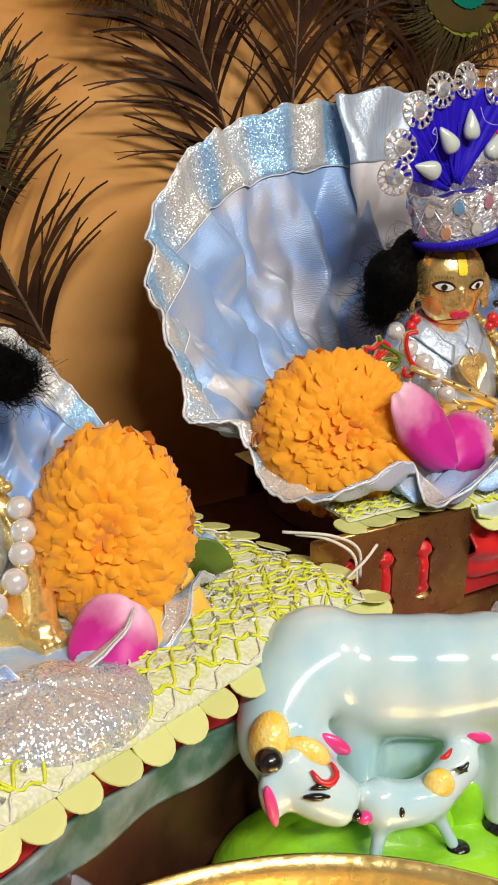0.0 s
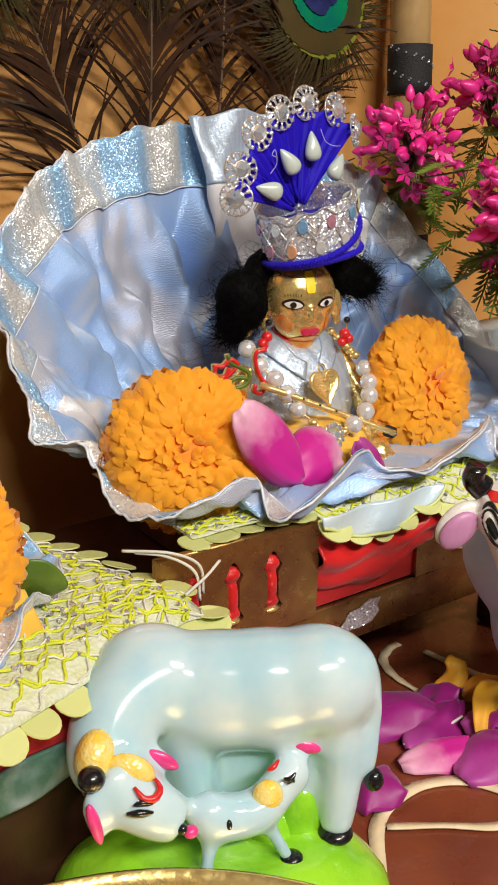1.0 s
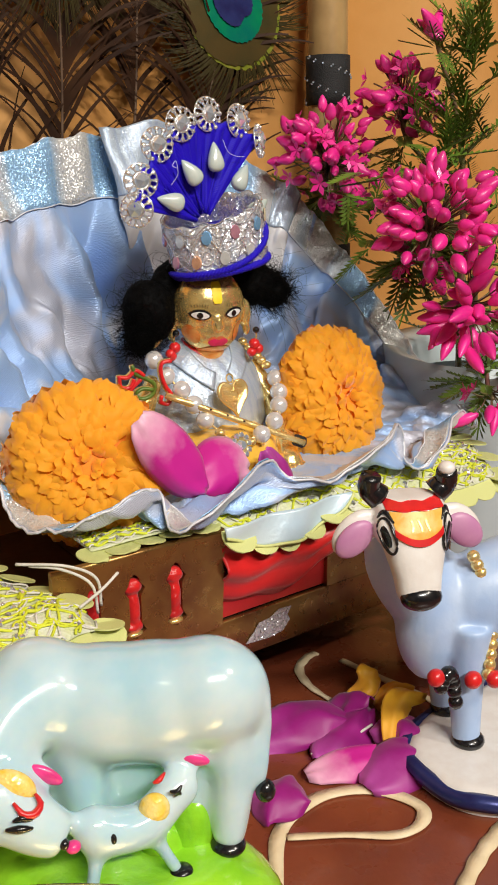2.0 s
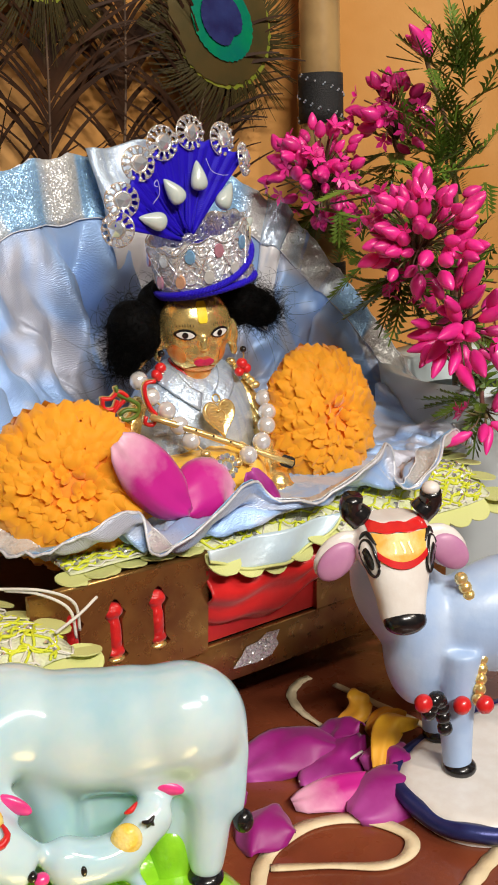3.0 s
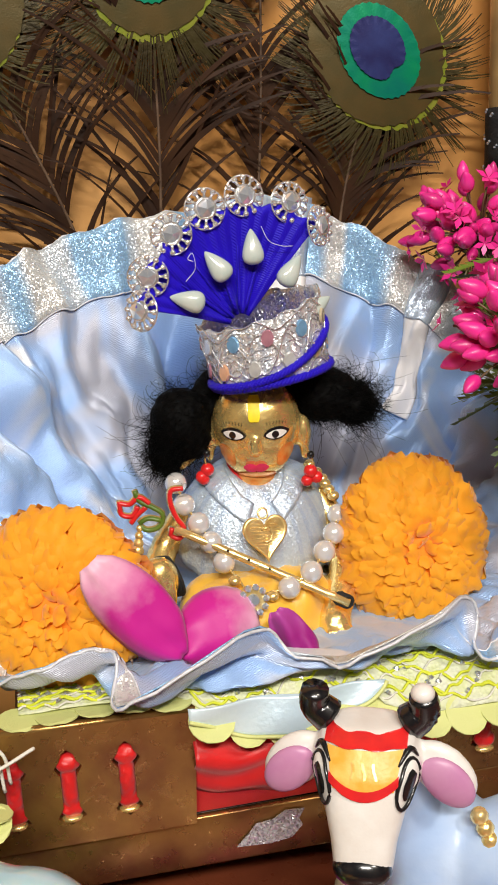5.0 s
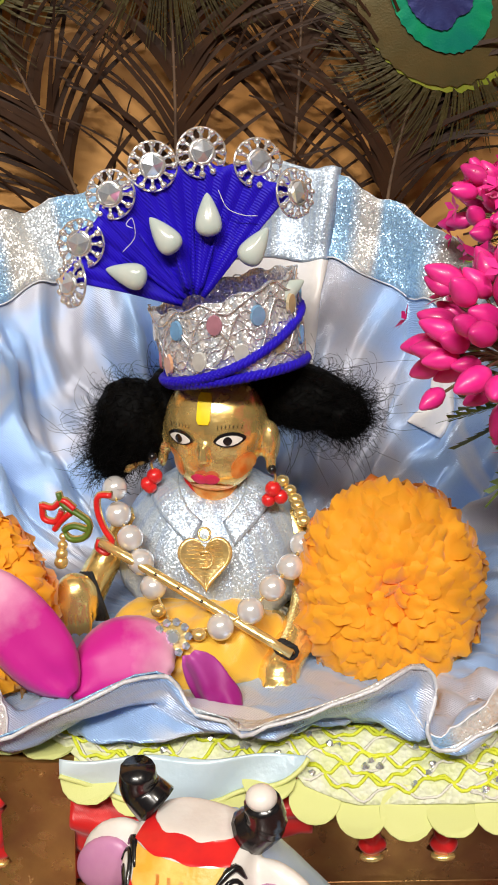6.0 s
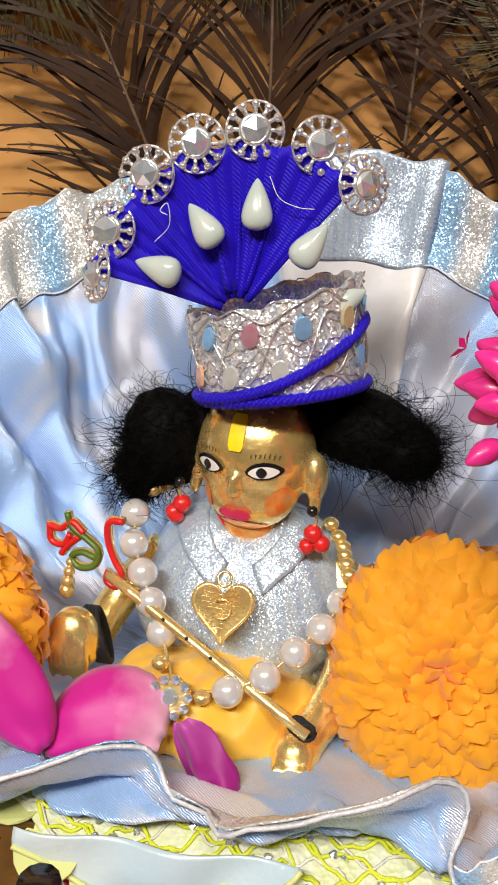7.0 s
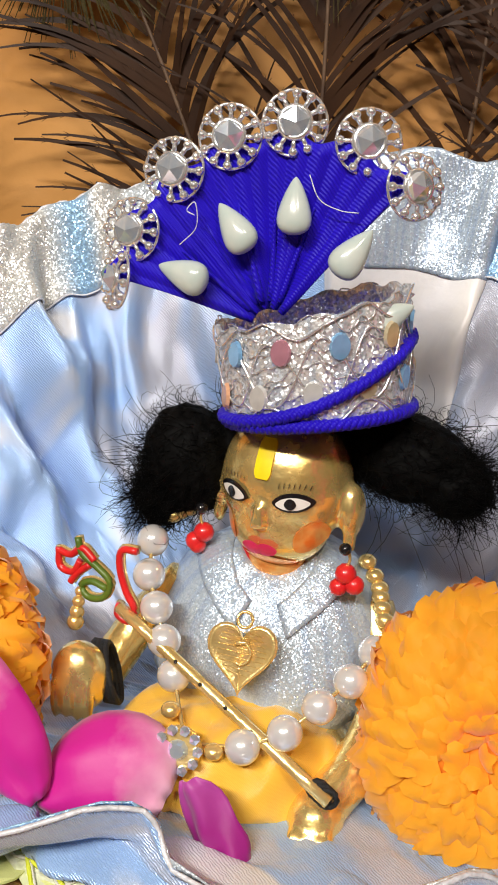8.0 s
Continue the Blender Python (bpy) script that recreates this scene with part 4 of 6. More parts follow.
def crown(m, label):
    t = thing("crown", label, "crown", m)
    C = Vector((-0.0112, 0.0005, 0.2045))
    lean = Matrix.Translation(C) @ pose(0, 0, 0, -4, 0, 3)
    bm = bmesh.new()

    def fan(a, b):
        ang = radians(166 - 117 * a)
        r = 0.004 + (0.0335 + 0.0065 * a) * b
        pleat = 0.0009 * b * abs(((a * 17) % 1) - 0.5) * 2 + 0.0012 * (1 - b) * math.sin(a * 28)
        wave = 1 + 0.035 * b * math.cos(a * 6 * 2 * math.pi)
        return lean @ Vector((r * wave * math.cos(ang), -pleat - 0.0025 * b * b - 0.004 * b * abs(a - 0.5), r * wave * math.sin(ang)))
    grid(bm, 137, 14, fan)
    thick(part("fan", bm, ROYAL, t, "pleated royal blue silk fan"), 0.0012)
    for k in range(5):
        bm = bmesh.new()
        a = 0.2 + k * 0.15
        tube(bm, [fan(a, b) + Vector((0, -0.0011, 0)) for b in np.linspace(0.05, 0.62, 8)], lambda s: 0.0009 * (1 - 0.7 * s), 6)
        part("rib", bm, ROYAL, t)
    # rosettes
    bm = bmesh.new()
    for k in range(12):
        a = k * math.pi / 6
        ball(bm, (0.0055 * math.cos(a), 0.0055 * math.sin(a), 0.0004), 0.001, seg=8, rings=6)
        tube(bm, [Vector((0.0028 * math.cos(a), 0.0028 * math.sin(a), 0.0008)), Vector((0.0055 * math.cos(a), 0.0055 * math.sin(a), 0.0004))], 0.0005, 5)
    tube(bm, [Vector((0.0029 * math.cos(a), 0.0029 * math.sin(a), 0.001)) for a in np.linspace(0, 2 * math.pi, 21)[:-1]], 0.0007, 6, closed=True)
    tube(bm, [Vector((0.0062 * math.cos(a), 0.0062 * math.sin(a), -0.0002)) for a in np.linspace(0, 2 * math.pi, 25)[:-1]], 0.00032, 6, closed=True)
    rosette_mesh = link_mesh("rosette", bm, SILVER)
    bm = bmesh.new()
    bmesh.ops.create_icosphere(bm, subdivisions=1, radius=1.0, matrix=pose(0, 0, 0.0012, 12, 7, 20) @ Matrix.Diagonal((0.0033, 0.0033, 0.0019, 1)))
    stone_mesh = link_mesh("stone", bm, CRYSTAL, False)
    for ang, rad, out in ((167, 0.0362, 50), (149, 0.0375, 14), (125, 0.0402, 6), (105, 0.042, 0), (86, 0.0442, -8), (65, 0.0452, -16), (47.5, 0.0438, -42)):
        a = radians(ang)
        p = lean @ Vector((rad * math.cos(a), -0.0035, rad * math.sin(a)))
        turn = pose(0, 0, 0, 90 - 8, 0, 0)
        rose = shared("rosette", rosette_mesh, t, Matrix.Translation(p) @ pose(0, 0, 0, 0, 0, -out) @ turn @ Matrix.Diagonal((1.12, 1.12, 1.12, 1)))
        shared("stone", stone_mesh, rose, Matrix())
    for pts in (((-0.02, 0.017), (-0.0165, 0.021), (-0.017, 0.0262), (-0.0188, 0.0245), (-0.017, 0.0235)), ((0.0075, 0.0335), (0.01, 0.0285), (0.0145, 0.0265), (0.0185, 0.0262))):
        bm = bmesh.new()
        tube(bm, spline([lean @ Vector((x, -0.0072, z)) for x, z in pts], 24), 0.00013, 4)
        part("stray_thread", bm, PIPING, t, "pale loose thread")
    # teardrop beads
    bm = bmesh.new()
    bmesh.ops.create_uvsphere(bm, u_segments=20, v_segments=14, radius=1.0)
    for v in bm.verts:
        z = v.co.z
        k = (1 - z) / 2
        w = 0.0054 * k ** 0.68 * math.sqrt(max(0.0, 1 - k ** 5)) if 0 < k < 1 else 0
        h = math.hypot(v.co.x, v.co.y) or 1
        v.co = Vector((v.co.x / h * w, v.co.y / h * w * 0.75, 0.0062 * z))
    drop_mesh = link_mesh("teardrop_bead", bm, DROP)
    for x, z, ang in ((-0.0195, 0.0105, 166), (-0.0085, 0.0215, 128), (0.0045, 0.0268, 92), (0.018, 0.0178, 55), (0.0265, 0.0045, 30)):
        p = lean @ Vector((x, -0.0052, z))
        shared("teardrop_bead", drop_mesh, t, Matrix.Translation(p) @ pose(0, 0, 0, -8, 90 - ang, 0))
    # band
    base = Matrix.Translation((0.0008, 0.0052, 0.1838)) @ pose(0, 0, 0, -4, -9, 0)

    def band(a, b):
        ang = a * 2 * math.pi
        r = 0.0192 + 0.0014 * b + 0.0004 * math.sin(ang * 9)
        front = 0.5 - 0.5 * math.sin(ang)
        return base @ Vector((r * 1.06 * math.cos(ang), r * math.sin(ang), 0.001 + b * (0.0245 + 0.003 * math.cos(ang - 0.6)) + 0.0006 * math.sin(ang * 13) * b))
    bm = bmesh.new()
    grid(bm, 96, 12, band, True)
    thick(part("band", bm, SILVERWHITE, t, "silver tinsel band with mirror chips"), 0.0012)
    bm = bmesh.new()
    top = [band(i / 48, 0.6) for i in range(48)]
    mid = bm.verts.new(base @ Vector((0, 0, 0.0165)))
    ring = [bm.verts.new(p) for p in top]
    for i in range(48):
        bm.faces.new((ring[i], ring[(i + 1) % 48], mid))
    part("band_top", bm, ROYAL, t, "blue silk closing the band")
    for k, (amp, ph, mid_b) in enumerate(((0.3, 0.0, 0.5), (0.3, math.pi, 0.5), (0.12, 0.5, 0.08), (0.1, 1.0, 0.94))):
        bm = bmesh.new()
        pts = []
        for i in range(160):
            p = band(i / 160, min(1, max(0, mid_b + amp * math.sin(i / 160 * 2 * math.pi * 6 + ph))))
            c = base @ Vector((0, 0, 0.01))
            out = Vector((p.x - c.x, p.y - c.y, 0)).normalized()
            pts.append(p + out * 0.0012)
        tube(bm, pts, 0.00028, 5, closed=True)
        part("tinsel_cord", bm, SILVER, t, "silver tinsel cord")
    bm = bmesh.new()
    bmesh.ops.create_cone(bm, cap_ends=True, segments=14, radius1=0.0028, radius2=0.0025, depth=0.0008)
    chip = [link_mesh("mirror_chip", bm.copy(), mm, False) for mm in MIRRORS]
    bm.free()
    for i in range(22):
        a, b = (i // 2 + (0.5 if i % 2 else 0.0)) / 11, 0.3 if i % 2 else 0.72
        p = band(a, b)
        c = base @ Vector((0, 0, p.z - base.translation.z))
        out = Vector((p.x - c.x, p.y - c.y, 0)).normalized()
        shared("mirror_chip", chip[rng.randrange(5)], t, Matrix.Translation(p + out * 0.0013) @ frame_to(out) @ Matrix.Diagonal((0.85, 1.1, 1, 1)))
    for wires in range(7):
        bm = bmesh.new()
        pts = []
        for i in range(200):
            a = i / 200
            b = (wires + 0.5) / 7 + 0.09 * math.sin(a * 6.2832 * (7 + wires % 3) + wires * 1.9) + 0.03 * math.sin(a * 150 + wires)
            p = band(a, min(1.02, max(0.0, b)))
            out = Vector((p.x - base.translation.x, p.y - base.translation.y, 0)).normalized()
            pts.append(p + out * (0.0009 + 0.0004 * math.sin(i * 2.3)))
        tube(bm, pts, 0.0002, 4, closed=True)
        part("tinsel_wire", bm, SILVER, t, "fine silver wire")
    for climb, rad, wide in ((0.0, 0.0017, 0.0), (0.0155, 0.0017, 0.0008)):
        bm = bmesh.new()
        for off in (0, 2.094, 4.189):
            pts = []
            for i in range(150):
                a = i / 150 * 2 * math.pi
                tw = i / 150 * 2 * math.pi * 30 + off
                up = climb * (0.5 + 0.5 * math.cos(a - 0.35)) ** 1.7 + (0.001 if climb else 0.0)
                pts.append(base @ Vector(((0.0215 + wide + 0.0008 * math.cos(tw)) * math.cos(a), (0.0204 + wide + 0.0008 * math.cos(tw)) * math.sin(a), 0.001 + up + 0.0008 * math.sin(tw))))
            tube(bm, pts, rad * 0.55, 5, closed=True)
        part("rope_trim", bm, ROYAL, t, "twisted royal blue cord")
    return t


def earrings(m):
    for sgn, x, y, z in ((-1, -0.0255, 0.0035, 0.1525), (1, 0.0112, -0.005, 0.1505)):
        t = thing("earring", "red bead earring with gilt hook beside the face", "earring", m, group="earrings")
        for dx, dz, r in ((0, -0.001, 0.0026), (0.0022 * sgn, -0.0035, 0.0024), (-0.0015, -0.0045, 0.0022)):
            bm = bmesh.new()
            bmesh.ops.create_icosphere(bm, subdivisions=2, radius=r, matrix=pose(x + dx, y, z + dz))
            part("red_bead", bm, REDPAINT, t)
        bm = bmesh.new()
        tube(bm, spline([(x, y, z), (x + 0.0008 * sgn, y - 0.0006, z + 0.003), (x, y, z + 0.0055)], 8), 0.0004, 5)
        part("hook", bm, GOLD, t)
        bm = bmesh.new()
        ball(bm, (x - 0.0003, y - 0.0018, z + 0.0058), 0.0015, seg=12, rings=8)
        part("stud", bm, BLACK, t)


def toy_flute(m):
    t = thing("toy_flute", "thin gilt toy flute held across the idol's chest", "flute", m)
    a, b = Vector((-0.041, -0.0135, 0.1365)), Vector((0.0155, -0.0362, 0.11))
    bm = bmesh.new()
    tube(bm, [a.lerp(b, k / 8) for k in range(9)], 0.0015, 10)
    part("tube", bm, GOLD, t)
    for s in (0.3, 0.42, 0.54, 0.66):
        bm = bmesh.new()
        ball(bm, a.lerp(b, s) + Vector((0, -0.0014, 0.0006)), 0.0005, seg=8, rings=6)
        part("finger_hole", bm, BLACK, t)
    bm = bmesh.new()
    for s in (0.95, 0.97, 0.99):
        tube(bm, [a.lerp(b, s) + Vector((0.0021 * math.cos(k), 0.0008, 0.0021 * math.sin(k))) for k in np.linspace(0, 6.28, 12)[:-1]], 0.0007, 5, closed=True)
    part("thread_wrap", bm, BLACKTHREAD, t, "black thread wrapping")
    t2 = thing("script_charm", "red and green enamel charm with curling strokes on the flute", "charm", m)
    o = Vector((-0.0475, -0.009, 0.1425))
    strokes = [(REDPAINT, [(0.0075, 0.006), (0.0045, 0.0055), (0.0042, 0.002), (0.0055, -0.002), (0.0072, -0.0048), (0.006, -0.0075), (0.0038, -0.0066), (0.0042, -0.0046)]),
               (REDPAINT, [(-0.0085, 0.003), (-0.0082, -0.0005), (-0.0055, -0.001), (-0.004, 0.0015)]),
               (REDPAINT, [(-0.0085, 0.0025), (-0.006, 0.0022), (-0.0035, 0.004), (-0.001, 0.0022)]),
               (REDPAINT, [(-0.006, -0.003), (-0.0045, -0.001), (-0.002, 0.0012)]),
               (GREENLEAF, [(-0.0045, 0.0058), (-0.0036, 0.003), (-0.0005, 0.0012), (0.0022, -0.001), (0.001, -0.0042), (-0.0022, -0.005), (-0.0038, -0.0032), (-0.0015, -0.0018), (0.0016, -0.0025)])]
    for mm, pts in strokes:
        bm = bmesh.new()
        tube(bm, spline([o + 1.38 * Vector((x, -0.0006 - 0.25 * x, z)) for x, z in pts], 26), 0.0009, 7)
        part("enamel_stroke", bm, mm, t2)
        bm = bmesh.new()
        tube(bm, spline([o + 1.38 * Vector((x, -0.25 * x + 0.0002, z)) for x, z in pts], 26), 0.00115, 6)
        part("gilt_backing", bm, GOLD, t2)
    bm = bmesh.new()
    for k in range(4):
        ball(bm, (-0.053 - 0.0004 * k, -0.0085, 0.1365 - 0.0028 * k), 0.0013 + 0.0003 * k, seg=10, rings=8)
    part("bell_drop", bm, GOLD, t2, "small gilt bell drop")
    t3 = thing("black_thread_bangle", "black thread bangle around the statue's raised wrist", "bangle", m)
    for k in range(4):
        bm = bmesh.new()
        ring = Matrix.Translation((-0.0455 + 0.001 * k, -0.0128, 0.1185)) @ frame_to((0.9, 0.25, 0.25))
        tube(bm, [ring @ Vector((0.0068 * math.cos(a), 0.0074 * math.sin(a), 0)) for a in np.linspace(0, 2 * math.pi, 25)[:-1]], 0.00085, 6, closed=True)
        part("thread_turn", bm, BLACKTHREAD, t3)


HOME = Matrix()
statue(HOME, "small polished brass seated idol with painted face marks")
wig(HOME, "black curly wig on the brass idol")
robe(HOME, "silver-blue glitter cape around the idol's shoulders")
dhoti(HOME, "yellow silk wrap over the idol's lap")
necklace(HOME, "large white pearl necklace with gilt beads and brooch")
heart_pendant(HOME, "gilt stamped heart pendant on the idol's chest")
crown(HOME, "royal blue fan crown with crystal rosettes and silver band")
earrings(HOME)
toy_flute(HOME)


# ---- flowers and petals ----
def frill_mesh(seed, n=8):
    """A broad marigold petal: narrow at its foot, frilled and turned back at its rim."""
    bm = bmesh.new()
    w, l = 0.0116, 0.0092

    def at(a, b):
        k = a - 0.5
        x = k * w * (0.4 + 0.6 * math.sin(math.pi * min(0.5, 0.08 + b * 0.5)))
        rim = 1 - 1.5 * k * k + 0.1 * math.sin(a * 15 + seed * 2.1)
        wave = 0.0013 * b * b * math.sin(a * (9 + seed % 3) + seed * 1.3)
        return Vector((x, l * b * rim, -0.0035 * k * k + 0.0013 * math.sin(b * 2.4) - 0.0016 * max(0, b - 0.6) ** 1.5 + wave))
    grid(bm, n, 5, at)
    return link_mesh("petal", bm, MARIGOLD)


MARI_PETALS = [frill_mesh(k) for k in range(7)]


def marigold(c, axis, rx, rz, depth, seed, label):
    """A full marigold head: a core under frilled petals that overlap in a spiral, upright and small in the middle."""
    r = random.Random(seed)
    turn = frame_to(axis)
    t = thing("marigold_flower", label, "flower", Matrix.Translation(c) @ turn, group="marigold heads")
    bm = bmesh.new()
    ball(bm, (0, 0, -0.001), (rx * 0.86, rz * 0.86, depth * 0.86), seg=24, rings=16)
    part("flower_core", bm, MARICORE, t)
    total = 330
    for i in range(total):
        u = (i + 0.5) / total
        th = math.acos(1 - u * 1.35)
        ph = i * 2.39996 + r.uniform(-0.3, 0.3)
        d = Vector((math.sin(th) * math.cos(ph), math.sin(th) * math.sin(ph), math.cos(th)))
        p = Vector((d.x * rx, d.y * rz, d.z * depth)) * (0.9 + r.uniform(-0.04, 0.05))
        nrm = Vector((d.x / rx, d.y / rz, d.z / depth)).normalized()
        radial = Vector((math.cos(ph), math.sin(ph), 0))
        flow = (radial - nrm * radial.dot(nrm)).normalized() if th > 0.05 else radial
        lift = 0.25 + r.uniform(-0.18, 0.18) if th > 0.42 else 0.75 - 0.9 * th + r.uniform(-0.25, 0.3)
        y = (flow * math.cos(lift) + nrm * math.sin(lift)).normalized()
        x = y.cross(nrm).normalized()
        z = x.cross(y)
        s = (0.42 + 0.58 * min(1, th / 0.75)) * r.uniform(0.82, 1.15)
        m = Matrix((x, y, z)).transposed().to_4x4()
        shared("petal", MARI_PETALS[(i * 5) % 7], t, Matrix.Translation(p - y * 0.0045 * s) @ m @ pose(0, 0, 0, 0, r.uniform(-14, 14), r.uniform(-22, 22)) @ Matrix.Diagonal((s, s, s, 1)))
    return t


marigold((-0.0837, -0.0225, 0.1185), (-0.35, -0.88, 0.3), 0.0338, 0.0328, 0.019, 3, "orange marigold head resting against the pale blue dress")
marigold((0.0458, -0.0165, 0.1212), (-0.03, -0.95, 0.2), 0.0286, 0.0338, 0.019, 5, "orange marigold head beside the brass idol")
marigold((-0.1945, -0.0535, 0.114), (-0.5, -0.83, 0.25), 0.0258, 0.0352, 0.02, 9, "orange marigold head beside the second idol")


def rose_petal(points, width, cup, material, label, seed):
    """A soft rose petal: its middle line runs through points, cupped across."""
    line = spline(points, 14)
    bm = bmesh.new()

    def at(a, b):
        i = min(13, int(round(b * 13)))
        d = (line[min(13, i + 1)] - line[max(0, i - 1)]).normalized()
        side = d.cross(Vector(cup)).normalized()
        up = side.cross(d)
        w = width * (0.08 + 0.92 * math.sin(math.pi * (0.04 + 0.93 * b ** 0.85)) ** 0.62)
        k = a - 0.5
        return line[i] + side * k * w - up * (0.9 * k * k * w) + up * (0.0009 * math.sin(a * 8 + seed + b * 3) * b + 0.0022 * noise.noise((a * 3.1, b * 3.7, seed * 5)))
    grid(bm, 15, 14, at)
    ob = thick(single("rose_petal", bm, material, label, "petal", group="fallen rose petals"), 0.0004)
    return ob


# petals tucked in the lap of the dress
rose_petal([(-0.0735, -0.047, 0.141), (-0.063, -0.05, 0.128), (-0.0525, -0.051, 0.114), (-0.046, -0.05, 0.106)], 0.0225, (-0.25, -0.9, 0.5), ROSE, "magenta rose petal with pale tip in the dress's lap", 1)
rose_petal([(-0.0185, -0.0425, 0.1078), (-0.0275, -0.045, 0.1125), (-0.038, -0.047, 0.11), (-0.0465, -0.047, 0.105)], 0.0285, (0.1, -0.85, 0.5), ROSE, "pink rose petal with white edge in the dress's lap", 2)
rose_petal([(-0.0135, -0.046, 0.1155), (-0.0085, -0.047, 0.1065), (-0.0035, -0.049, 0.0995), (0.0005, -0.05, 0.0965)], 0.0125, (-0.3, -0.85, 0.4), ROSEDARK, "narrow folded magenta rose petal", 3)
rose_petal([(-0.2015, -0.083, 0.105), (-0.2075, -0.085, 0.0985), (-0.2135, -0.088, 0.09), (-0.218, -0.091, 0.0845)], 0.0265, (-0.4, -0.75, 0.5), ROSE, "purple rose petal on the second idol's lap", 4)
rose_petal([(-0.2265, -0.086, 0.093), (-0.229, -0.088, 0.086), (-0.2315, -0.09, 0.08)], 0.012, (-0.4, -0.8, 0.4), ROSE, "magenta rose petal beside the second idol's pearls", 5)
# petals on the table
for k, (pts, w, mm) in enumerate((
        ([(-0.046, -0.079, 0.003), (-0.03, -0.081, 0.009), (-0.014, -0.087, 0.011), (-0.003, -0.094, 0.007)], 0.02, ROSEDARK),
        ([(-0.004, -0.074, 0.003), (0.003, -0.083, 0.01), (0.006, -0.094, 0.013)], 0.016, ROSEDARK),
        ([(-0.03, -0.105, 0.003), (-0.012, -0.1, 0.006), (0.006, -0.093, 0.009)], 0.017, ROSEDARK),
        ([(-0.04, -0.108, 0.003), (-0.025, -0.113, 0.007), (-0.009, -0.118, 0.006), (0.002, -0.12, 0.003)], 0.014, ROSE),
        ([(-0.026, -0.128, 0.003), (-0.012, -0.128, 0.008), (0.002, -0.127, 0.009), (0.013, -0.121, 0.004)], 0.02, ROSEDARK),
        ([(-0.002, -0.104, 0.004), (0.008, -0.112, 0.011), (0.012, -0.126, 0.007)], 0.016, ROSEDARK),
        ([(-0.0645, -0.105, 0.003), (-0.058, -0.115, 0.009), (-0.052, -0.125, 0.005)], 0.022, ROSEDARK),
        ([(-0.073, -0.08, 0.003), (-0.062, -0.088, 0.009), (-0.053, -0.096, 0.004)], 0.022, ROSEDARK))):
    rose_petal(pts, w * 1.3, (0.1, -0.25, 0.95), mm, "wilting purple rose petal lying on the table", k * 1.3)
for k, pts in enumerate(([(0.006, -0.079, 0.006), (0.012, -0.085, 0.014), (0.017, -0.083, 0.018), (0.021, -0.078, 0.012)],
                         [(-0.002, -0.117, 0.004), (0.007, -0.109, 0.012), (0.016, -0.105, 0.017), (0.026, -0.107, 0.013)],
                         [(0.012, -0.091, 0.005), (0.02, -0.096, 0.013), (0.026, -0.1, 0.012)])):
    ob = rose_petal(pts, 0.0125, (0.2, -0.5, 0.85), YELLOWPETAL, "crumpled yellow marigold petal lying on the table", k * 2.1)
    ob.name = "yellow_petal"


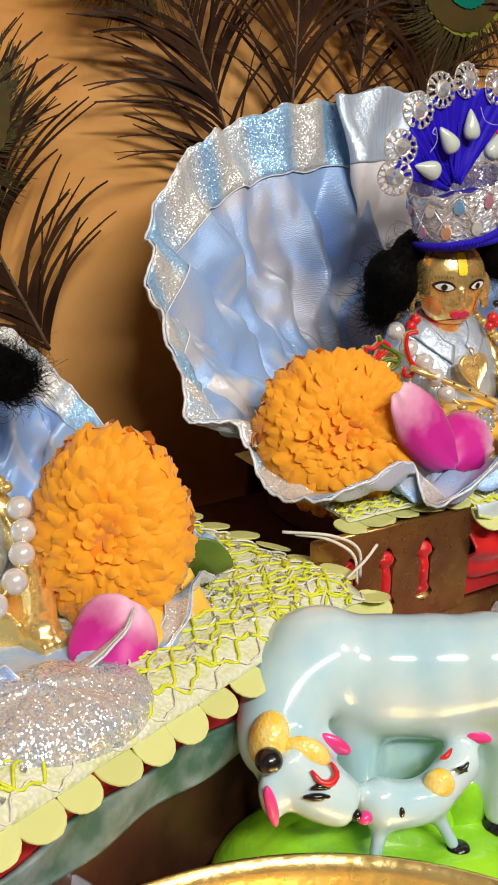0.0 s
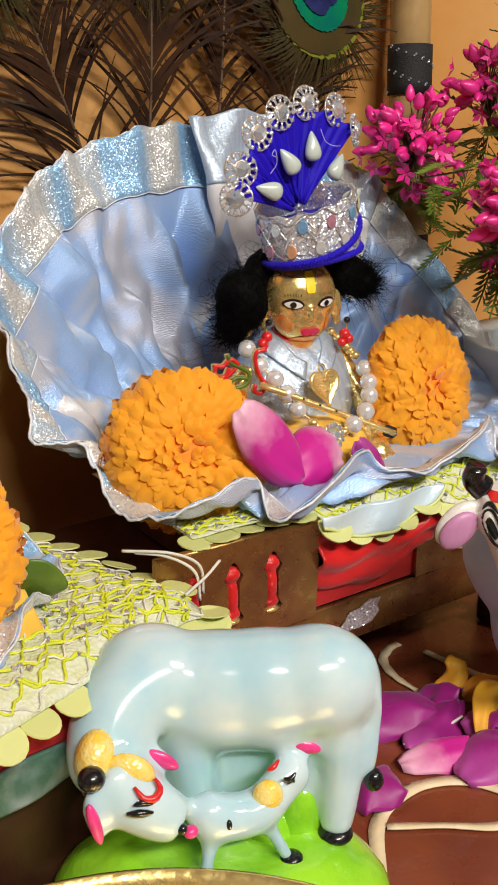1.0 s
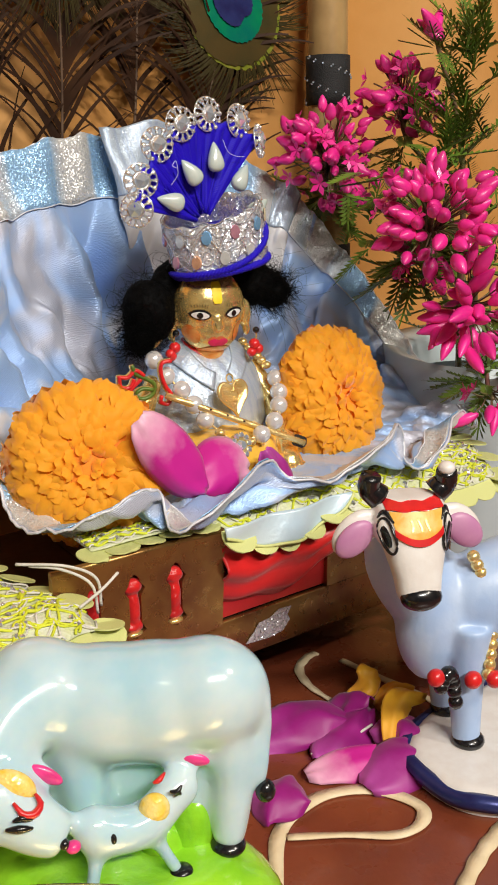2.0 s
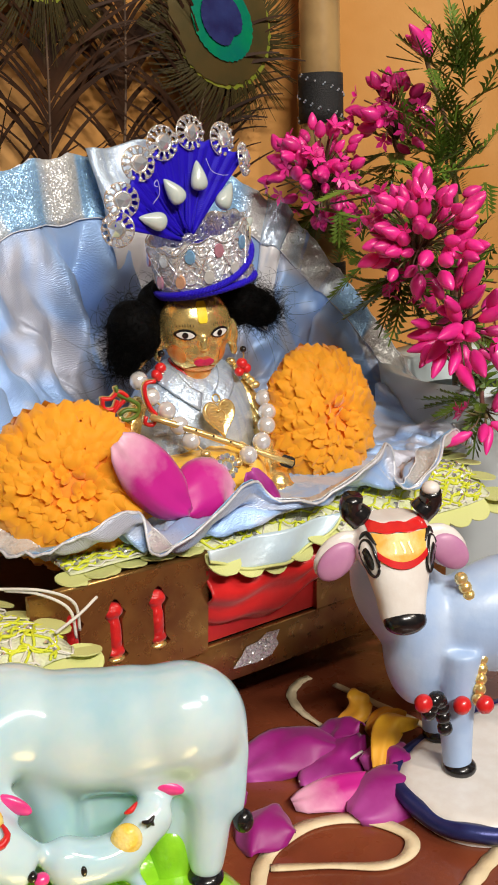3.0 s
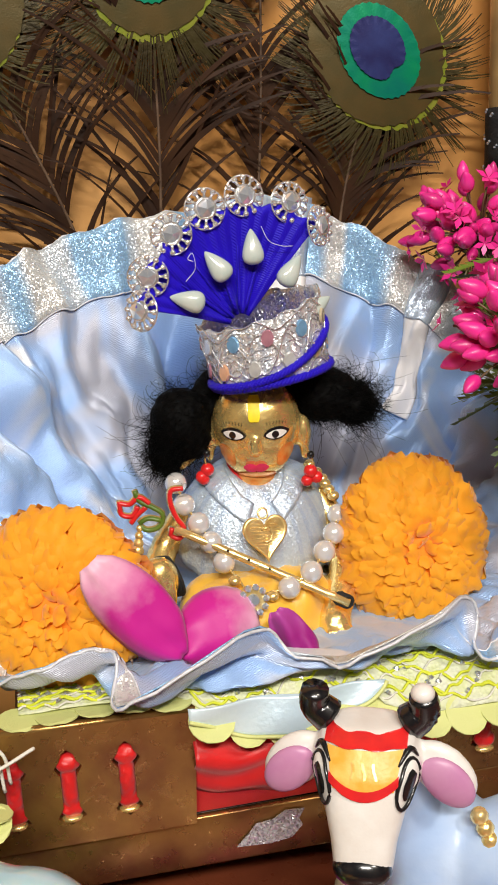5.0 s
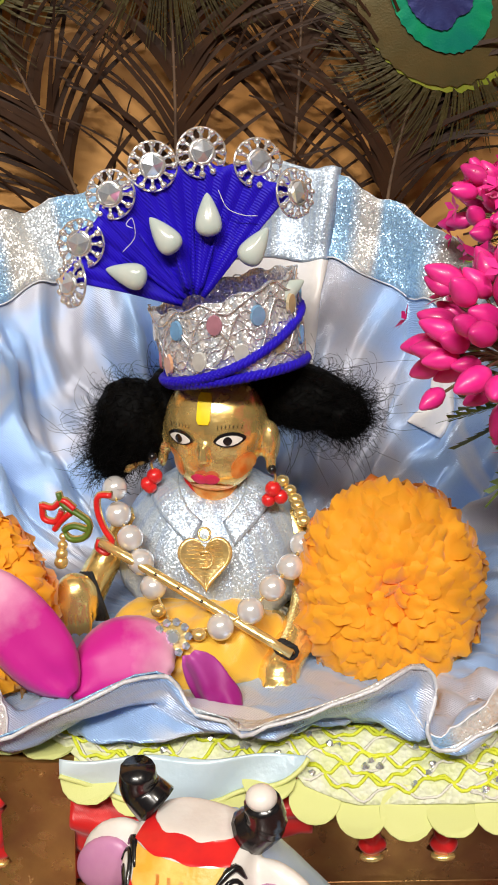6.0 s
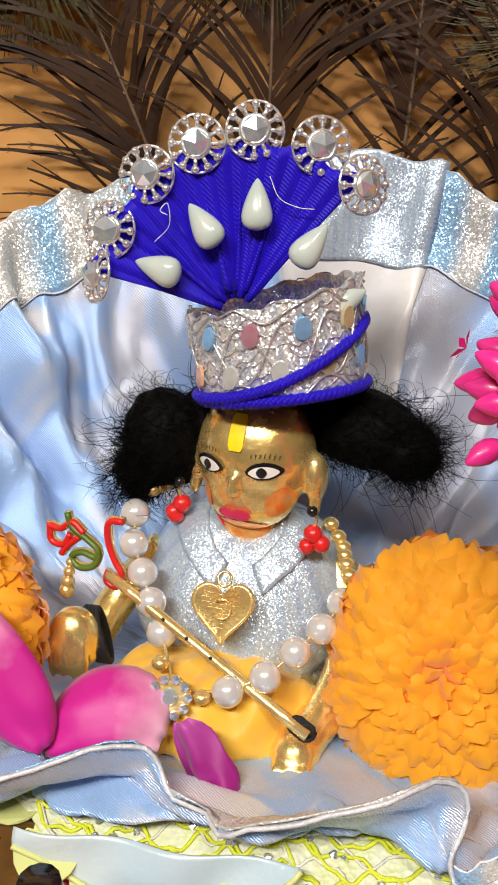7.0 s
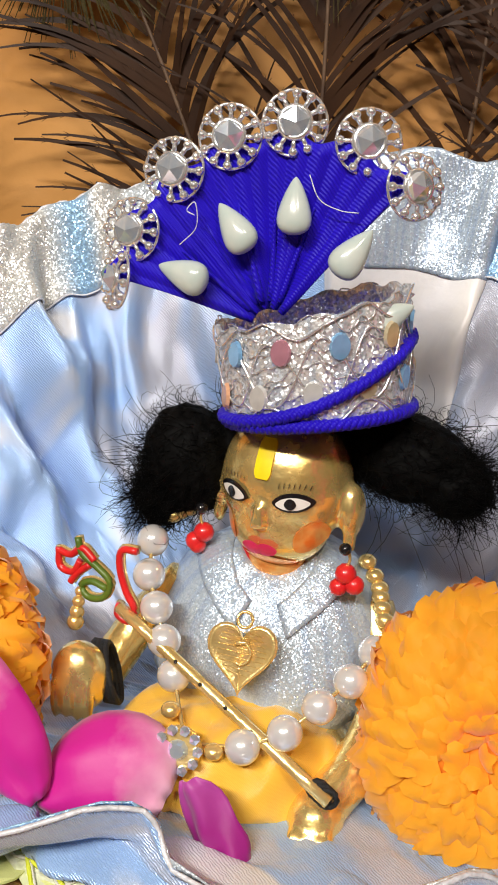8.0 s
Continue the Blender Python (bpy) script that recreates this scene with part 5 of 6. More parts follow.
# ---- white cow with calf ----
def cow_with_calf():
    """A glazed figurine: a cow bending down to her calf on a green mound."""
    TURN_Z = -33.5
    NEAR = Vector((-0.53, -0.78, 0.33))

    def w(x, y, z, near=0.0):
        return tuple(Vector((x, y, z)) + NEAR * near)
    bm = bmesh.new()
    for x, y, z, ra, rz in ((-0.145, -0.101, 0.0758, 0.0205, 0.0186), (-0.127, -0.1125, 0.0705, 0.03, 0.0212), (-0.114, -0.121, 0.0708, 0.029, 0.0214), (-0.1, -0.13, 0.0735, 0.0212, 0.0196)):
        ball(bm, w(x, y, z), (ra, 0.0172, rz), (0, 0, TURN_Z), seg=32, rings=20)
    tube(bm, spline([w(-0.143, -0.102, 0.0765), w(-0.157, -0.104, 0.0725), w(-0.1675, -0.111, 0.062), w(-0.17, -0.117, 0.0555)], 16), lambda s: 0.0182 - 0.0075 * s, 18)
    tube(bm, spline([w(-0.1715, -0.1185, 0.0615), w(-0.1655, -0.1265, 0.0535), w(-0.1585, -0.1315, 0.048), w(-0.1545, -0.134, 0.0455)], 14), lambda s: 0.0118 - 0.0045 * s, 16)
    for pts, r in (([(-0.1385, -0.109, 0.066), (-0.1375, -0.112, 0.042), (-0.137, -0.113, 0.018)], 0.0078), ([(-0.146, -0.1, 0.066), (-0.145, -0.102, 0.042), (-0.1445, -0.103, 0.018)], 0.0074),
                   ([(-0.0965, -0.1345, 0.07), (-0.0965, -0.1395, 0.045), (-0.1005, -0.142, 0.022)], 0.0072), ([(-0.104, -0.124, 0.068), (-0.104, -0.128, 0.044), (-0.1065, -0.13, 0.02)], 0.007)):
        tube(bm, spline([w(*p) for p in pts], 12), lambda s, r=r: r * (1.4 - 0.6 * s), 16)
    tube(bm, spline([w(-0.0885, -0.1395, 0.086), w(-0.0858, -0.1432, 0.068), w(-0.0893, -0.1455, 0.042)], 14), lambda s: 0.0036 - 0.0008 * s, 12)
    ball(bm, w(-0.1795, -0.1265, 0.0535), (0.0042, 0.004, 0.0095), (0, -12, TURN_Z), seg=16, rings=12)
    ball(bm, w(-0.1545, -0.1215, 0.061), (0.0075, 0.003, 0.004), (0, 32, TURN_Z), seg=16, rings=12)
    ball(bm, w(-0.121, -0.1115, 0.043), (0.03, 0.0085, 0.03), (0, 0, TURN_Z), seg=20, rings=14)
    # calf
    ball(bm, w(-0.1445, -0.134, 0.043), (0.0074, 0.0078, 0.0092), (0, 0, TURN_Z), seg=20, rings=14)
    tube(bm, spline([w(-0.1445, -0.134, 0.0425), w(-0.133, -0.1375, 0.0405), w(-0.1245, -0.1385, 0.0435), w(-0.1165, -0.1375, 0.0505)], 12), lambda s: 0.0082 - 0.0018 * s, 14)
    ball(bm, w(-0.1165, -0.1385, 0.0488), (0.0072, 0.0058, 0.0075), (0, 20, TURN_Z), seg=18, rings=12)
    ball(bm, w(-0.1105, -0.1355, 0.056), (0.0075, 0.0028, 0.0036), (0, 14, TURN_Z), seg=14, rings=10)
    for pts, r in (([(-0.1455, -0.1365, 0.037), (-0.1478, -0.1372, 0.028), (-0.1495, -0.1375, 0.0185)], 0.0031), ([(-0.1275, -0.14, 0.037), (-0.124, -0.1425, 0.029), (-0.1205, -0.1435, 0.0215)], 0.0031)):
        tube(bm, spline([w(*p) for p in pts], 8), r, 10)
    bm = fused(bm, 0.0011, 70)
    # green mound
    n = len(bm.faces)
    bmesh.ops.create_uvsphere(bm, u_segments=56, v_segments=24, radius=1.0, matrix=Matrix.Translation(w(-0.134, -0.1235, 0.0)) @ pose(0, 0, 0, 0, 0, TURN_Z) @ Matrix.Diagonal((0.0572, 0.0335, 0.021, 1)))
    slot(bm, n, 1)
    for v in {v for f in bm.faces[n:] for v in f.verts}:
        top = v.co.z > 0.002
        v.co.z = max(0.0003, min(v.co.z * 1.4, 0.0225) + (0.0016 * noise.noise(v.co * 120) if top else 0))
    ball(bm, w(-0.1075, -0.131, 0.022), (0.0085, 0.0075, 0.0165), (0, 8, TURN_Z), 1)
    ball(bm, w(-0.117, -0.1285, 0.018), (0.01, 0.0075, 0.012), (0, 0, 0), 1)
    # painted marks
    ball(bm, w(-0.1742, -0.1172, 0.0668), (0.0062, 0.0082, 0.0088), (0, 12, TURN_Z), 2)
    ball(bm, w(-0.1662, -0.1248, 0.0632, 0.0018), (0.0078, 0.0038, 0.006), (0, 25, TURN_Z), 2)
    ball(bm, w(-0.1272, -0.1408, 0.0472), (0.005, 0.0036, 0.0056), (0, 10, TURN_Z), 2)
    ball(bm, w(-0.1795, -0.1255, 0.0663), (0.0042, 0.0042, 0.0038), (0, 0, 0), 3)
    tube(bm, spline([w(-0.1635, -0.1155, 0.0655), w(-0.161, -0.114, 0.0705), w(-0.1635, -0.1135, 0.0765)], 10), lambda s: 0.0034 * (1 - 0.45 * s), 10, 3)
    ball(bm, w(-0.1797, -0.1275, 0.053, 0.0032), (0.0019, 0.002, 0.0072), (0, -12, TURN_Z), 4)
    ball(bm, w(-0.1538, -0.1222, 0.0612, 0.0022), (0.0058, 0.0016, 0.0026), (0, 32, TURN_Z), 4)
    ball(bm, w(-0.1102, -0.136, 0.0565, 0.002), (0.0062, 0.0014, 0.0024), (0, 14, TURN_Z), 4)
    ball(bm, w(-0.153, -0.1372, 0.0447, 0.0035), (0.0024, 0.0022, 0.002), (0, 0, 0), 4)
    ball(bm, w(-0.1556, -0.1365, 0.0462, 0.003), (0.0016, 0.0018, 0.0018), (0, 0, 0), 3)
    ball(bm, w(-0.1415, -0.1405, 0.0432, 0.0015), (0.001, 0.0012, 0.0018), (0, 0, 0), 3)
    for x, y, z, r in ((-0.1495, -0.1375, 0.0195, 0.0038), (-0.12, -0.144, 0.0222, 0.0038), (-0.1008, -0.1425, 0.0222, 0.006), (-0.1068, -0.131, 0.02, 0.0056), (-0.0885, -0.1468, 0.0405, 0.0034)):
        ball(bm, w(x, y, z), (r, r, r * (0.55 if r != 0.0034 else 1.2)), (0, 0, 0), 3)

    def stroke(pts, r, index, near):
        tube(bm, spline([w(*p, near) for p in pts], 10), lambda s: r * math.sin(math.pi * (0.12 + 0.76 * s)), 6, index)
    stroke([(-0.1708, -0.1308, 0.0553), (-0.1672, -0.1328, 0.0552), (-0.1635, -0.1338, 0.0545)], 0.0012, 3, 0.0042)
    stroke([(-0.1685, -0.1312, 0.0575), (-0.166, -0.1322, 0.058), (-0.1632, -0.1332, 0.057)], 0.001, 3, 0.0042)
    stroke([(-0.1228, -0.1432, 0.0535), (-0.1208, -0.1442, 0.0532), (-0.119, -0.1442, 0.0548)], 0.0009, 3, 0.0008)
    stroke([(-0.1212, -0.1432, 0.0508), (-0.1202, -0.144, 0.0525), (-0.1192, -0.144, 0.0512)], 0.0008, 3, 0.0008)
    stroke([(-0.1668, -0.1288, 0.0618), (-0.1652, -0.1315, 0.0588), (-0.162, -0.1322, 0.0578), (-0.1592, -0.1308, 0.0592), (-0.1598, -0.1285, 0.0618)], 0.0013, 5, 0.0046)
    stroke([(-0.1265, -0.1395, 0.0562), (-0.1245, -0.1402, 0.057), (-0.122, -0.1395, 0.0582)], 0.0009, 5, 0.0015)
    single("cow_and_calf_figurine", bm, [GLAZE, GRASS, YELLOWPAINT, BLACK, PINKPAINT, REDPAINT], "glazed pale blue cow and calf figurine on green mound", "figurine")


cow_with_calf()


# ---- standing cow ----
def standing_cow():
    """A painted cow on a grey plinth with its head turned to one side."""
    bm = bmesh.new()
    H = Matrix.Translation((-0.0085, -0.1275, 0.1065)) @ pose(0, 0, 0, 0, 0, -25)

    def h(x, y, z):
        return tuple(H @ Vector((x, y, z if z < 0.004 else 0.004 + 0.64 * (z - 0.004))))
    FACE = ((0.0125, 0.004, 0.0095, 0.006), (0.0105, 0.0025, 0.0128, 0.0095), (0.004, -0.0005, 0.0142, 0.0112), (-0.005, -0.0055, 0.0112, 0.0098), (-0.0135, -0.01, 0.0088, 0.008), (-0.0205, -0.0128, 0.0078, 0.007), (-0.0245, -0.0132, 0.0052, 0.0045))

    def section(z):
        """Middle, half width and half depth of the head at a height."""
        for (z1, y1, w1, d1), (z0, y0, w0, d0) in zip(FACE, FACE[1:]):
            if z >= z0:
                k = min(1.0, (z - z0) / (z1 - z0))
                return y0 + (y1 - y0) * k, w0 + (w1 - w0) * k, d0 + (d1 - d0) * k
        return FACE[-1][1:]

    def hr(x, y, z):
        return H @ Vector((x, y, z))
    rows = []
    for z, y, hw, hd in FACE:
        rows.append([bm.verts.new(hr(hw * power(math.cos(k * math.pi / 12), 0.8), y + hd * power(math.sin(k * math.pi / 12), 0.8), z)) for k in range(24)])
    for ra, rb in zip(rows, rows[1:]):
        for k in range(24):
            bm.faces.new((ra[k], ra[(k + 1) % 24], rb[(k + 1) % 24], rb[k]))
    bm.faces.new(rows[0][::-1])
    bm.faces.new(rows[-1])
    bmesh.ops.recalc_face_normals(bm, faces=bm.faces)
    for sgn in (-1, 1):
        ball(bm, h(sgn * 0.0198, 0.002, -0.0005), (0.0108, 0.0034, 0.0072), (0, sgn * 46, -25), seg=18, rings=12)
        ball(bm, h(sgn * 0.0115, -0.0035, 0.0025), (0.0028, 0.0048, 0.0058), (0, 0, -25), seg=14, rings=10)
    bm2 = bmesh.new()
    tube(bm2, spline([h(0, 0.008, 0.0), (0.006, -0.112, 0.083), (0.022, -0.118, 0.062)], 12), lambda s: 0.0125 + 0.007 * s, 18)
    ball(bm2, (0.012, -0.12, 0.06), (0.013, 0.014, 0.026), (0, 0, 10), seg=24, rings=16)
    ball(bm2, (0.052, -0.135, 0.068), (0.043, 0.02, 0.024), (0, 0, -18), seg=28, rings=18)
    for x, y in ((0.02, -0.135), (0.03, -0.113), (0.076, -0.155), (0.083, -0.132)):
        tube(bm2, spline([(x, y, 0.062), (x - 0.001, y, 0.035), (x, y - 0.001, 0.009)], 10), lambda s: 0.0085 - 0.003 * s, 14)
    body = fused(bm2, 0.0012, 6)
    slot(body, 0, 1)
    head = fused(bm, 0.0009, 5)
    tmp = bpy.data.meshes.new("raw_form")
    head.to_mesh(tmp)
    head.free()
    body.from_mesh(tmp)
    bpy.data.meshes.remove(tmp)
    bm = body
    for sgn in (-1, 1):
        ball(bm, h(sgn * 0.021, -0.0012, -0.0017), (0.0085, 0.0024, 0.0057), (0, sgn * 46, -25), 2)
        tube(bm, spline([h(sgn * 0.0108, 0.0045, 0.0165), h(sgn * 0.0145, 0.004, 0.0225), h(sgn * 0.0142, 0.0028, 0.0305)], 10), lambda s: 0.005 * (1 - 0.25 * s), 12, 3)
        def flank(th, z, lift, sgn=sgn):
            """A point on the side of the head, th from the side (0) round to the front."""
            y, hw, hd = section(z)
            return hr(sgn * (hw + lift) * power(math.cos(th), 0.8), y - (hd + lift) * power(math.sin(th), 0.8), z)
        tube(bm, [flank(0.62 + 0.34 * math.cos(q), 0.0012 + 0.0056 * math.sin(q) * (1.15 if math.sin(q) > 0 else 0.9), 0.0004) for q in np.linspace(0, 2 * math.pi, 25)[:-1]], 0.00055, 6, 3, True)
        tube(bm, spline([flank(0.3, 0.007, 0.0004), flank(0.62, 0.0096, 0.0004), flank(0.98, 0.0066, 0.0004)], 10), lambda q: 0.0009 * math.sin(math.pi * (0.1 + 0.8 * q)), 6, 3)
        n = len(bm.faces)
        grid(bm, 12, 8, lambda a, b: flank(0.62 + 0.2 * (b + 0.01) * math.cos(a * 6.2832), 0.0018 + 0.0036 * (b + 0.01) * math.sin(a * 6.2832), 0.0005), True)
        slot(bm, n, 3)
    ball(bm, h(0, -0.0154, -0.0198), (0.0078, 0.0052, 0.0052), (-14, 0, -25), 3)
    def face_mark(z_of, x_of, index, lift=0.0005):
        """Paint on the front of the head, following its swell."""
        start = len(bm.faces)

        def on(a, b):
            z, x = z_of(a, b), x_of(a, b)
            y, hw, hd = section(z)
            return hr(x, y - hd * max(0.0, 1 - abs(x / hw) ** 2.5) ** 0.4 - lift, z)
        grid(bm, 22, 10, on)
        slot(bm, start, index)
    face_mark(lambda a, b: 0.0012 + 0.0088 * b, lambda a, b: (a - 0.5) * (0.0158 + 0.004 * b), 4)
    face_mark(lambda a, b: 0.0103 + 0.0022 * b + 0.00025 * math.sin(a * 17), lambda a, b: (a - 0.5) * 0.0215, 5, 0.0009)
    face_mark(lambda a, b: -0.0008 + 0.0024 * b + 0.0034 * (2 * a - 1) ** 2, lambda a, b: (a - 0.5) * 0.018, 5, 0.0009)
    for k in range(3):
        face_mark(lambda a, b: 0.0042 + 0.0034 * b, lambda a, b, k=k: -0.003 + 0.003 * k + 0.0007 * (a - 0.5) + 0.0005 * math.sin(b * 3 + k), 9, 0.0008)
    ball(bm, h(0.0142, 0.0026, 0.0318), (0.0032, 0.0032, 0.0026), (0, 0, 0), 0)
    # chains and beads around the neck
    for k in range(14):
        a = k / 13
        ball(bm, (0.0205 + 0.006 * math.sin(a * 3), -0.1445 + 0.012 * a, 0.044 + 0.045 * a), 0.0026, index=6, seg=10, rings=8)
    for k in range(9):
        a = k / 8
        ball(bm, (0.0005 + 0.008 * a, -0.139 - 0.0006 * a, 0.043 + 0.013 * math.sin(a * 2.6) - 0.016 * a), 0.003, index=3, seg=10, rings=8)
    for p in ((-0.002, -0.1385, 0.0475), (0.012, -0.1445, 0.0445), (0.021, -0.1475, 0.043)):
        ball(bm, p, (0.0036, 0.0034, 0.0036), index=5, seg=10, rings=8)
    for x, y in ((0.02, -0.137), (0.03, -0.115), (0.076, -0.157), (0.083, -0.134)):
        ball(bm, (x, y, 0.0108), (0.0066, 0.0066, 0.0038), index=3)
    # plinth
    n = len(bm.faces)
    grid(bm, 48, 10, lambda a, b: Vector((0.051 + 0.0575 * power(math.cos(a * 6.2832), 0.75) * min(1, b * 2), -0.144 + 0.034 * power(math.sin(a * 6.2832), 0.75) * min(1, b * 2), 0.0095 - max(0, b - 0.5) * 0.0185)), True)
    slot(bm, n, 7)
    n = len(bm.faces)
    tube(bm, [Vector((0.051 + 0.0578 * power(math.cos(a), 0.75), -0.144 + 0.0343 * power(math.sin(a), 0.75), 0.006 + 0.0005 * math.sin(a * 9))) for a in np.linspace(0, 6.2832, 61)[:-1]], 0.0034, 6, 8, True)
    single("standing_cow_figurine", bm, [WHITEPAINT, BLUEPAINT, EARPINK, BLACK, TURMERIC, REDPAINT, GOLD, WHITEPAINT, NAVY, ORANGEPAINT], "painted white and blue cow figurine standing on plinth", "figurine")


standing_cow()


# ---- peacock feathers ----
def feather(base, eye, side, length, label, seed, eye_scale=1.0, turn=0.0):
    r = random.Random(seed)
    t = thing("peacock_feather", label, "feather", group="peacock feathers")
    a, b = Vector(base), Vector(eye)
    mid = a.lerp(b, 0.5) + Vector((side, 0, 0))
    line = spline([a, mid, b], 40)
    bm = bmesh.new()
    tube(bm, line, lambda s: 0.001 * (1 - 0.55 * s), 7)
    part("quill", bm, QUILL, t, "pale tapering quill")
    bm = bmesh.new()
    axis = (b - a).normalized()
    across = Vector((axis.z, 0, -axis.x))
    for i in range(84):
        s = r.uniform(0.0, 0.93) if i % 3 else r.uniform(0.5, 0.93)
        k = min(38, int(s * 39))
        p = line[k].copy()
        d = (line[k + 1] - line[k]).normalized()
        sg = 1 if i % 2 else -1
        c = Vector((d.z, 0, -d.x)) * sg
        reach = length * (0.55 + 0.6 * math.sin(math.pi * min(1, 0.25 + 0.6 * s))) * r.uniform(0.75, 1.2)
        droop = r.uniform(-1.2, 0.9)
        pts = []
        go = (d * (0.95 - 0.1 * s) + c * 0.55 + Vector((0, r.uniform(-0.14, 0.1), 0))).normalized()
        bend = (c * (0.055 + 0.04 * droop) - d * 0.035 + Vector((r.uniform(-0.02, 0.02), r.uniform(-0.012, 0.01), r.uniform(-0.03, 0.03))))
        for j in range(13):
            pts.append(p.copy())
            p += go * reach / 12
            p.y = min(p.y, 0.1185)
            go = (go + bend + Vector((r.gauss(0, 0.035), r.gauss(0, 0.02), r.gauss(0, 0.035)))).normalized()
        wide = r.uniform(0.0015, 0.0035)
        ribbon(bm, pts, lambda q: wide * (1.05 - 0.8 * q), (0.15 * sg, -1, 0.2))
        for j in range(2, 12, 2):
            for gg in (-1, 1):
                dd = (pts[j + 1] - pts[j]).normalized()
                nn = Vector((dd.z, 0, -dd.x)) * gg
                ribbon(bm, [pts[j], pts[j] + dd * 0.0025 + nn * 0.0011], lambda q: 0.0003 * (1 - 0.6 * q), (0, -1, 0))
    tagged(part("vane", bm, BARB, t, "loose dark brown vane"), kind="stuff")
    if eye_scale > 0:
        spot = Matrix.Translation(b + Vector((0, -0.002, 0))) @ pose(0, 0, 0, 90, 0, 0) @ pose(0, 0, 0, 0, 0, turn)
        bm = bmesh.new()
        for k in range(520):
            an = r.uniform(0, 2 * math.pi)
            r0, r1 = r.uniform(0.010, 0.022), r.uniform(0.034, 0.05) * (1.0 - 0.12 * math.sin(an))
            sweep = 0.5 * math.cos(an)
            pts = []
            for q in np.linspace(0, 1, 7):
                rad = eye_scale * (r0 + (r1 - r0) * q)
                ang = an + sweep * (q - 0.3) * 0.8
                pts.append(spot @ Vector((rad * math.cos(ang), 1.1 * rad * math.sin(ang), 0.0004 - 1.2 * rad * rad + r.uniform(-0.0003, 0.0003))))
            ribbon(bm, pts, lambda q: 0.0009 * (1.1 - 0.8 * q), (0, -1, 0.1))
        tagged(part("eye_fringe", bm, BARBGREEN, t, "fine bronze-green fringe"), kind="stuff")
        for name, mm, w, h, cy, lift in (("lime_ring", LIME, 0.0283, 0.034, -0.0006, 0.0012), ("bronze_field", BRONZE, 0.0284, 0.0335, 0.0016, 0.0018),
                                         ("emerald_ring", TEAL, 0.0165, 0.0215, 0.001, 0.0026), ("navy_heart", NAVY, 0.0112, 0.0142, 0.0025, 0.0034)):
            bm = bmesh.new()
            rows = []
            for q in range(7):
                ring = []
                for k in range(72):
                    an = 2 * math.pi * k / 72
                    rag = 1 + (0.018 if q == 6 else 0.0) * math.sin(k * 2.9 + seed)
                    notch = 1 - (0.22 if name == "navy_heart" else 0.0) * math.exp(-((an - 4.712) / 0.35) ** 2)
                    x, y = eye_scale * w * q / 6 * rag * notch * math.cos(an), eye_scale * (cy + h * q / 6 * rag * notch * math.sin(an))
                    ring.append(bm.verts.new(spot @ Vector((x, y, lift - 1.6 * (x * x + y * y) + (0.0002 * math.sin(k * 1.7) if q == 6 else 0.0)))))
                    if q == 0:
                        break
                rows.append(ring)
            for k in range(72):
                bm.faces.new((rows[0][0], rows[1][k], rows[1][(k + 1) % 72]))
                for q in range(1, 6):
                    bm.faces.new((rows[q][k], rows[q + 1][k], rows[q + 1][(k + 1) % 72], rows[q][(k + 1) % 72]))
            part(name, bm, mm, t)
    return t


feather((0.058, 0.112, 0.16), (0.0762, 0.104, 0.299), -0.008, 0.052, "peacock feather with emerald and navy eye against the wall", 1, 1.0, 40)
feather((-0.03, 0.112, 0.15), (-0.022, 0.1, 0.342), 0.004, 0.056, "peacock feather standing upright behind the dress", 2, 1.05, 0)
feather((-0.036, 0.114, 0.15), (-0.1, 0.103, 0.322), 0.006, 0.056, "peacock feather leaning outward behind the dress", 3, 0.95, -20)
feather((-0.15, 0.114, 0.13), (-0.19, 0.104, 0.235), -0.004, 0.058, "peacock feather with fine dark barbs beside the dress", 4, 0.85, -20)
feather((0.012, 0.116, 0.15), (0.028, 0.112, 0.36), 0.004, 0.054, "peacock feather with long loose barbs behind the crown", 5, 0.0)

# ---- large flute ----
flute = thing("bamboo_flute", "tan lacquered flute with black beaded band leaning on wall", "flute")
a, b = Vector((0.128, 0.078, 0.0)), Vector((0.143, 0.109, 0.42))
bm = bmesh.new()
tube(bm, [a.lerp(b, k / 12) for k in range(13)], 0.0112, 24)
part("tube", bm, WOODPALE, flute)
for s0, s1 in ((0.59, 0.652), (0.34, 0.41)):
    bm = bmesh.new()
    tube(bm, [a.lerp(b, s0 + (s1 - s0) * k / 4) for k in range(5)], 0.0124, 24)
    band_part = part("black_band", bm, BLACKTHREAD, flute, "black band sewn with clear beads")
    bead = bmesh.new()
    bmesh.ops.create_icosphere(bead, subdivisions=1, radius=0.0007)
    bead_mesh = link_mesh("bead", bead, CRYSTAL, False)
    for k in range(60):
        an, s = k * 2.4, s0 + (s1 - s0) * ((k * 7 % 60) + 0.5) / 60
        shared("bead", bead_mesh, band_part, Matrix.Translation(a.lerp(b, s) + Vector((0.0126 * math.cos(an), 0.0126 * math.sin(an), 0))))

# ---- flowering plant ----
plant = thing("artificial_flower_plant", "magenta artificial flower plant in pale pot beside the throne", "plant")
bm = bmesh.new()
grid(bm, 48, 14, lambda a, b: Vector((0.168 + (0.036 + 0.018 * min(1, b / 0.6) - (0.012 if b > 0.62 else 0)) * math.cos(a * 6.2832), 0.0 + (0.036 + 0.018 * min(1, b / 0.6) - (0.012 if b > 0.62 else 0)) * math.sin(a * 6.2832), 0.0005 + 0.125 * min(1, b / 0.6) - 0.02 * max(0, b - 0.62) / 0.38)), True)
part("pot", bm, POT, plant, "pale blue-white flower pot")
ROOT = Vector((0.165, 0.0, 0.11))
bm = bmesh.new()
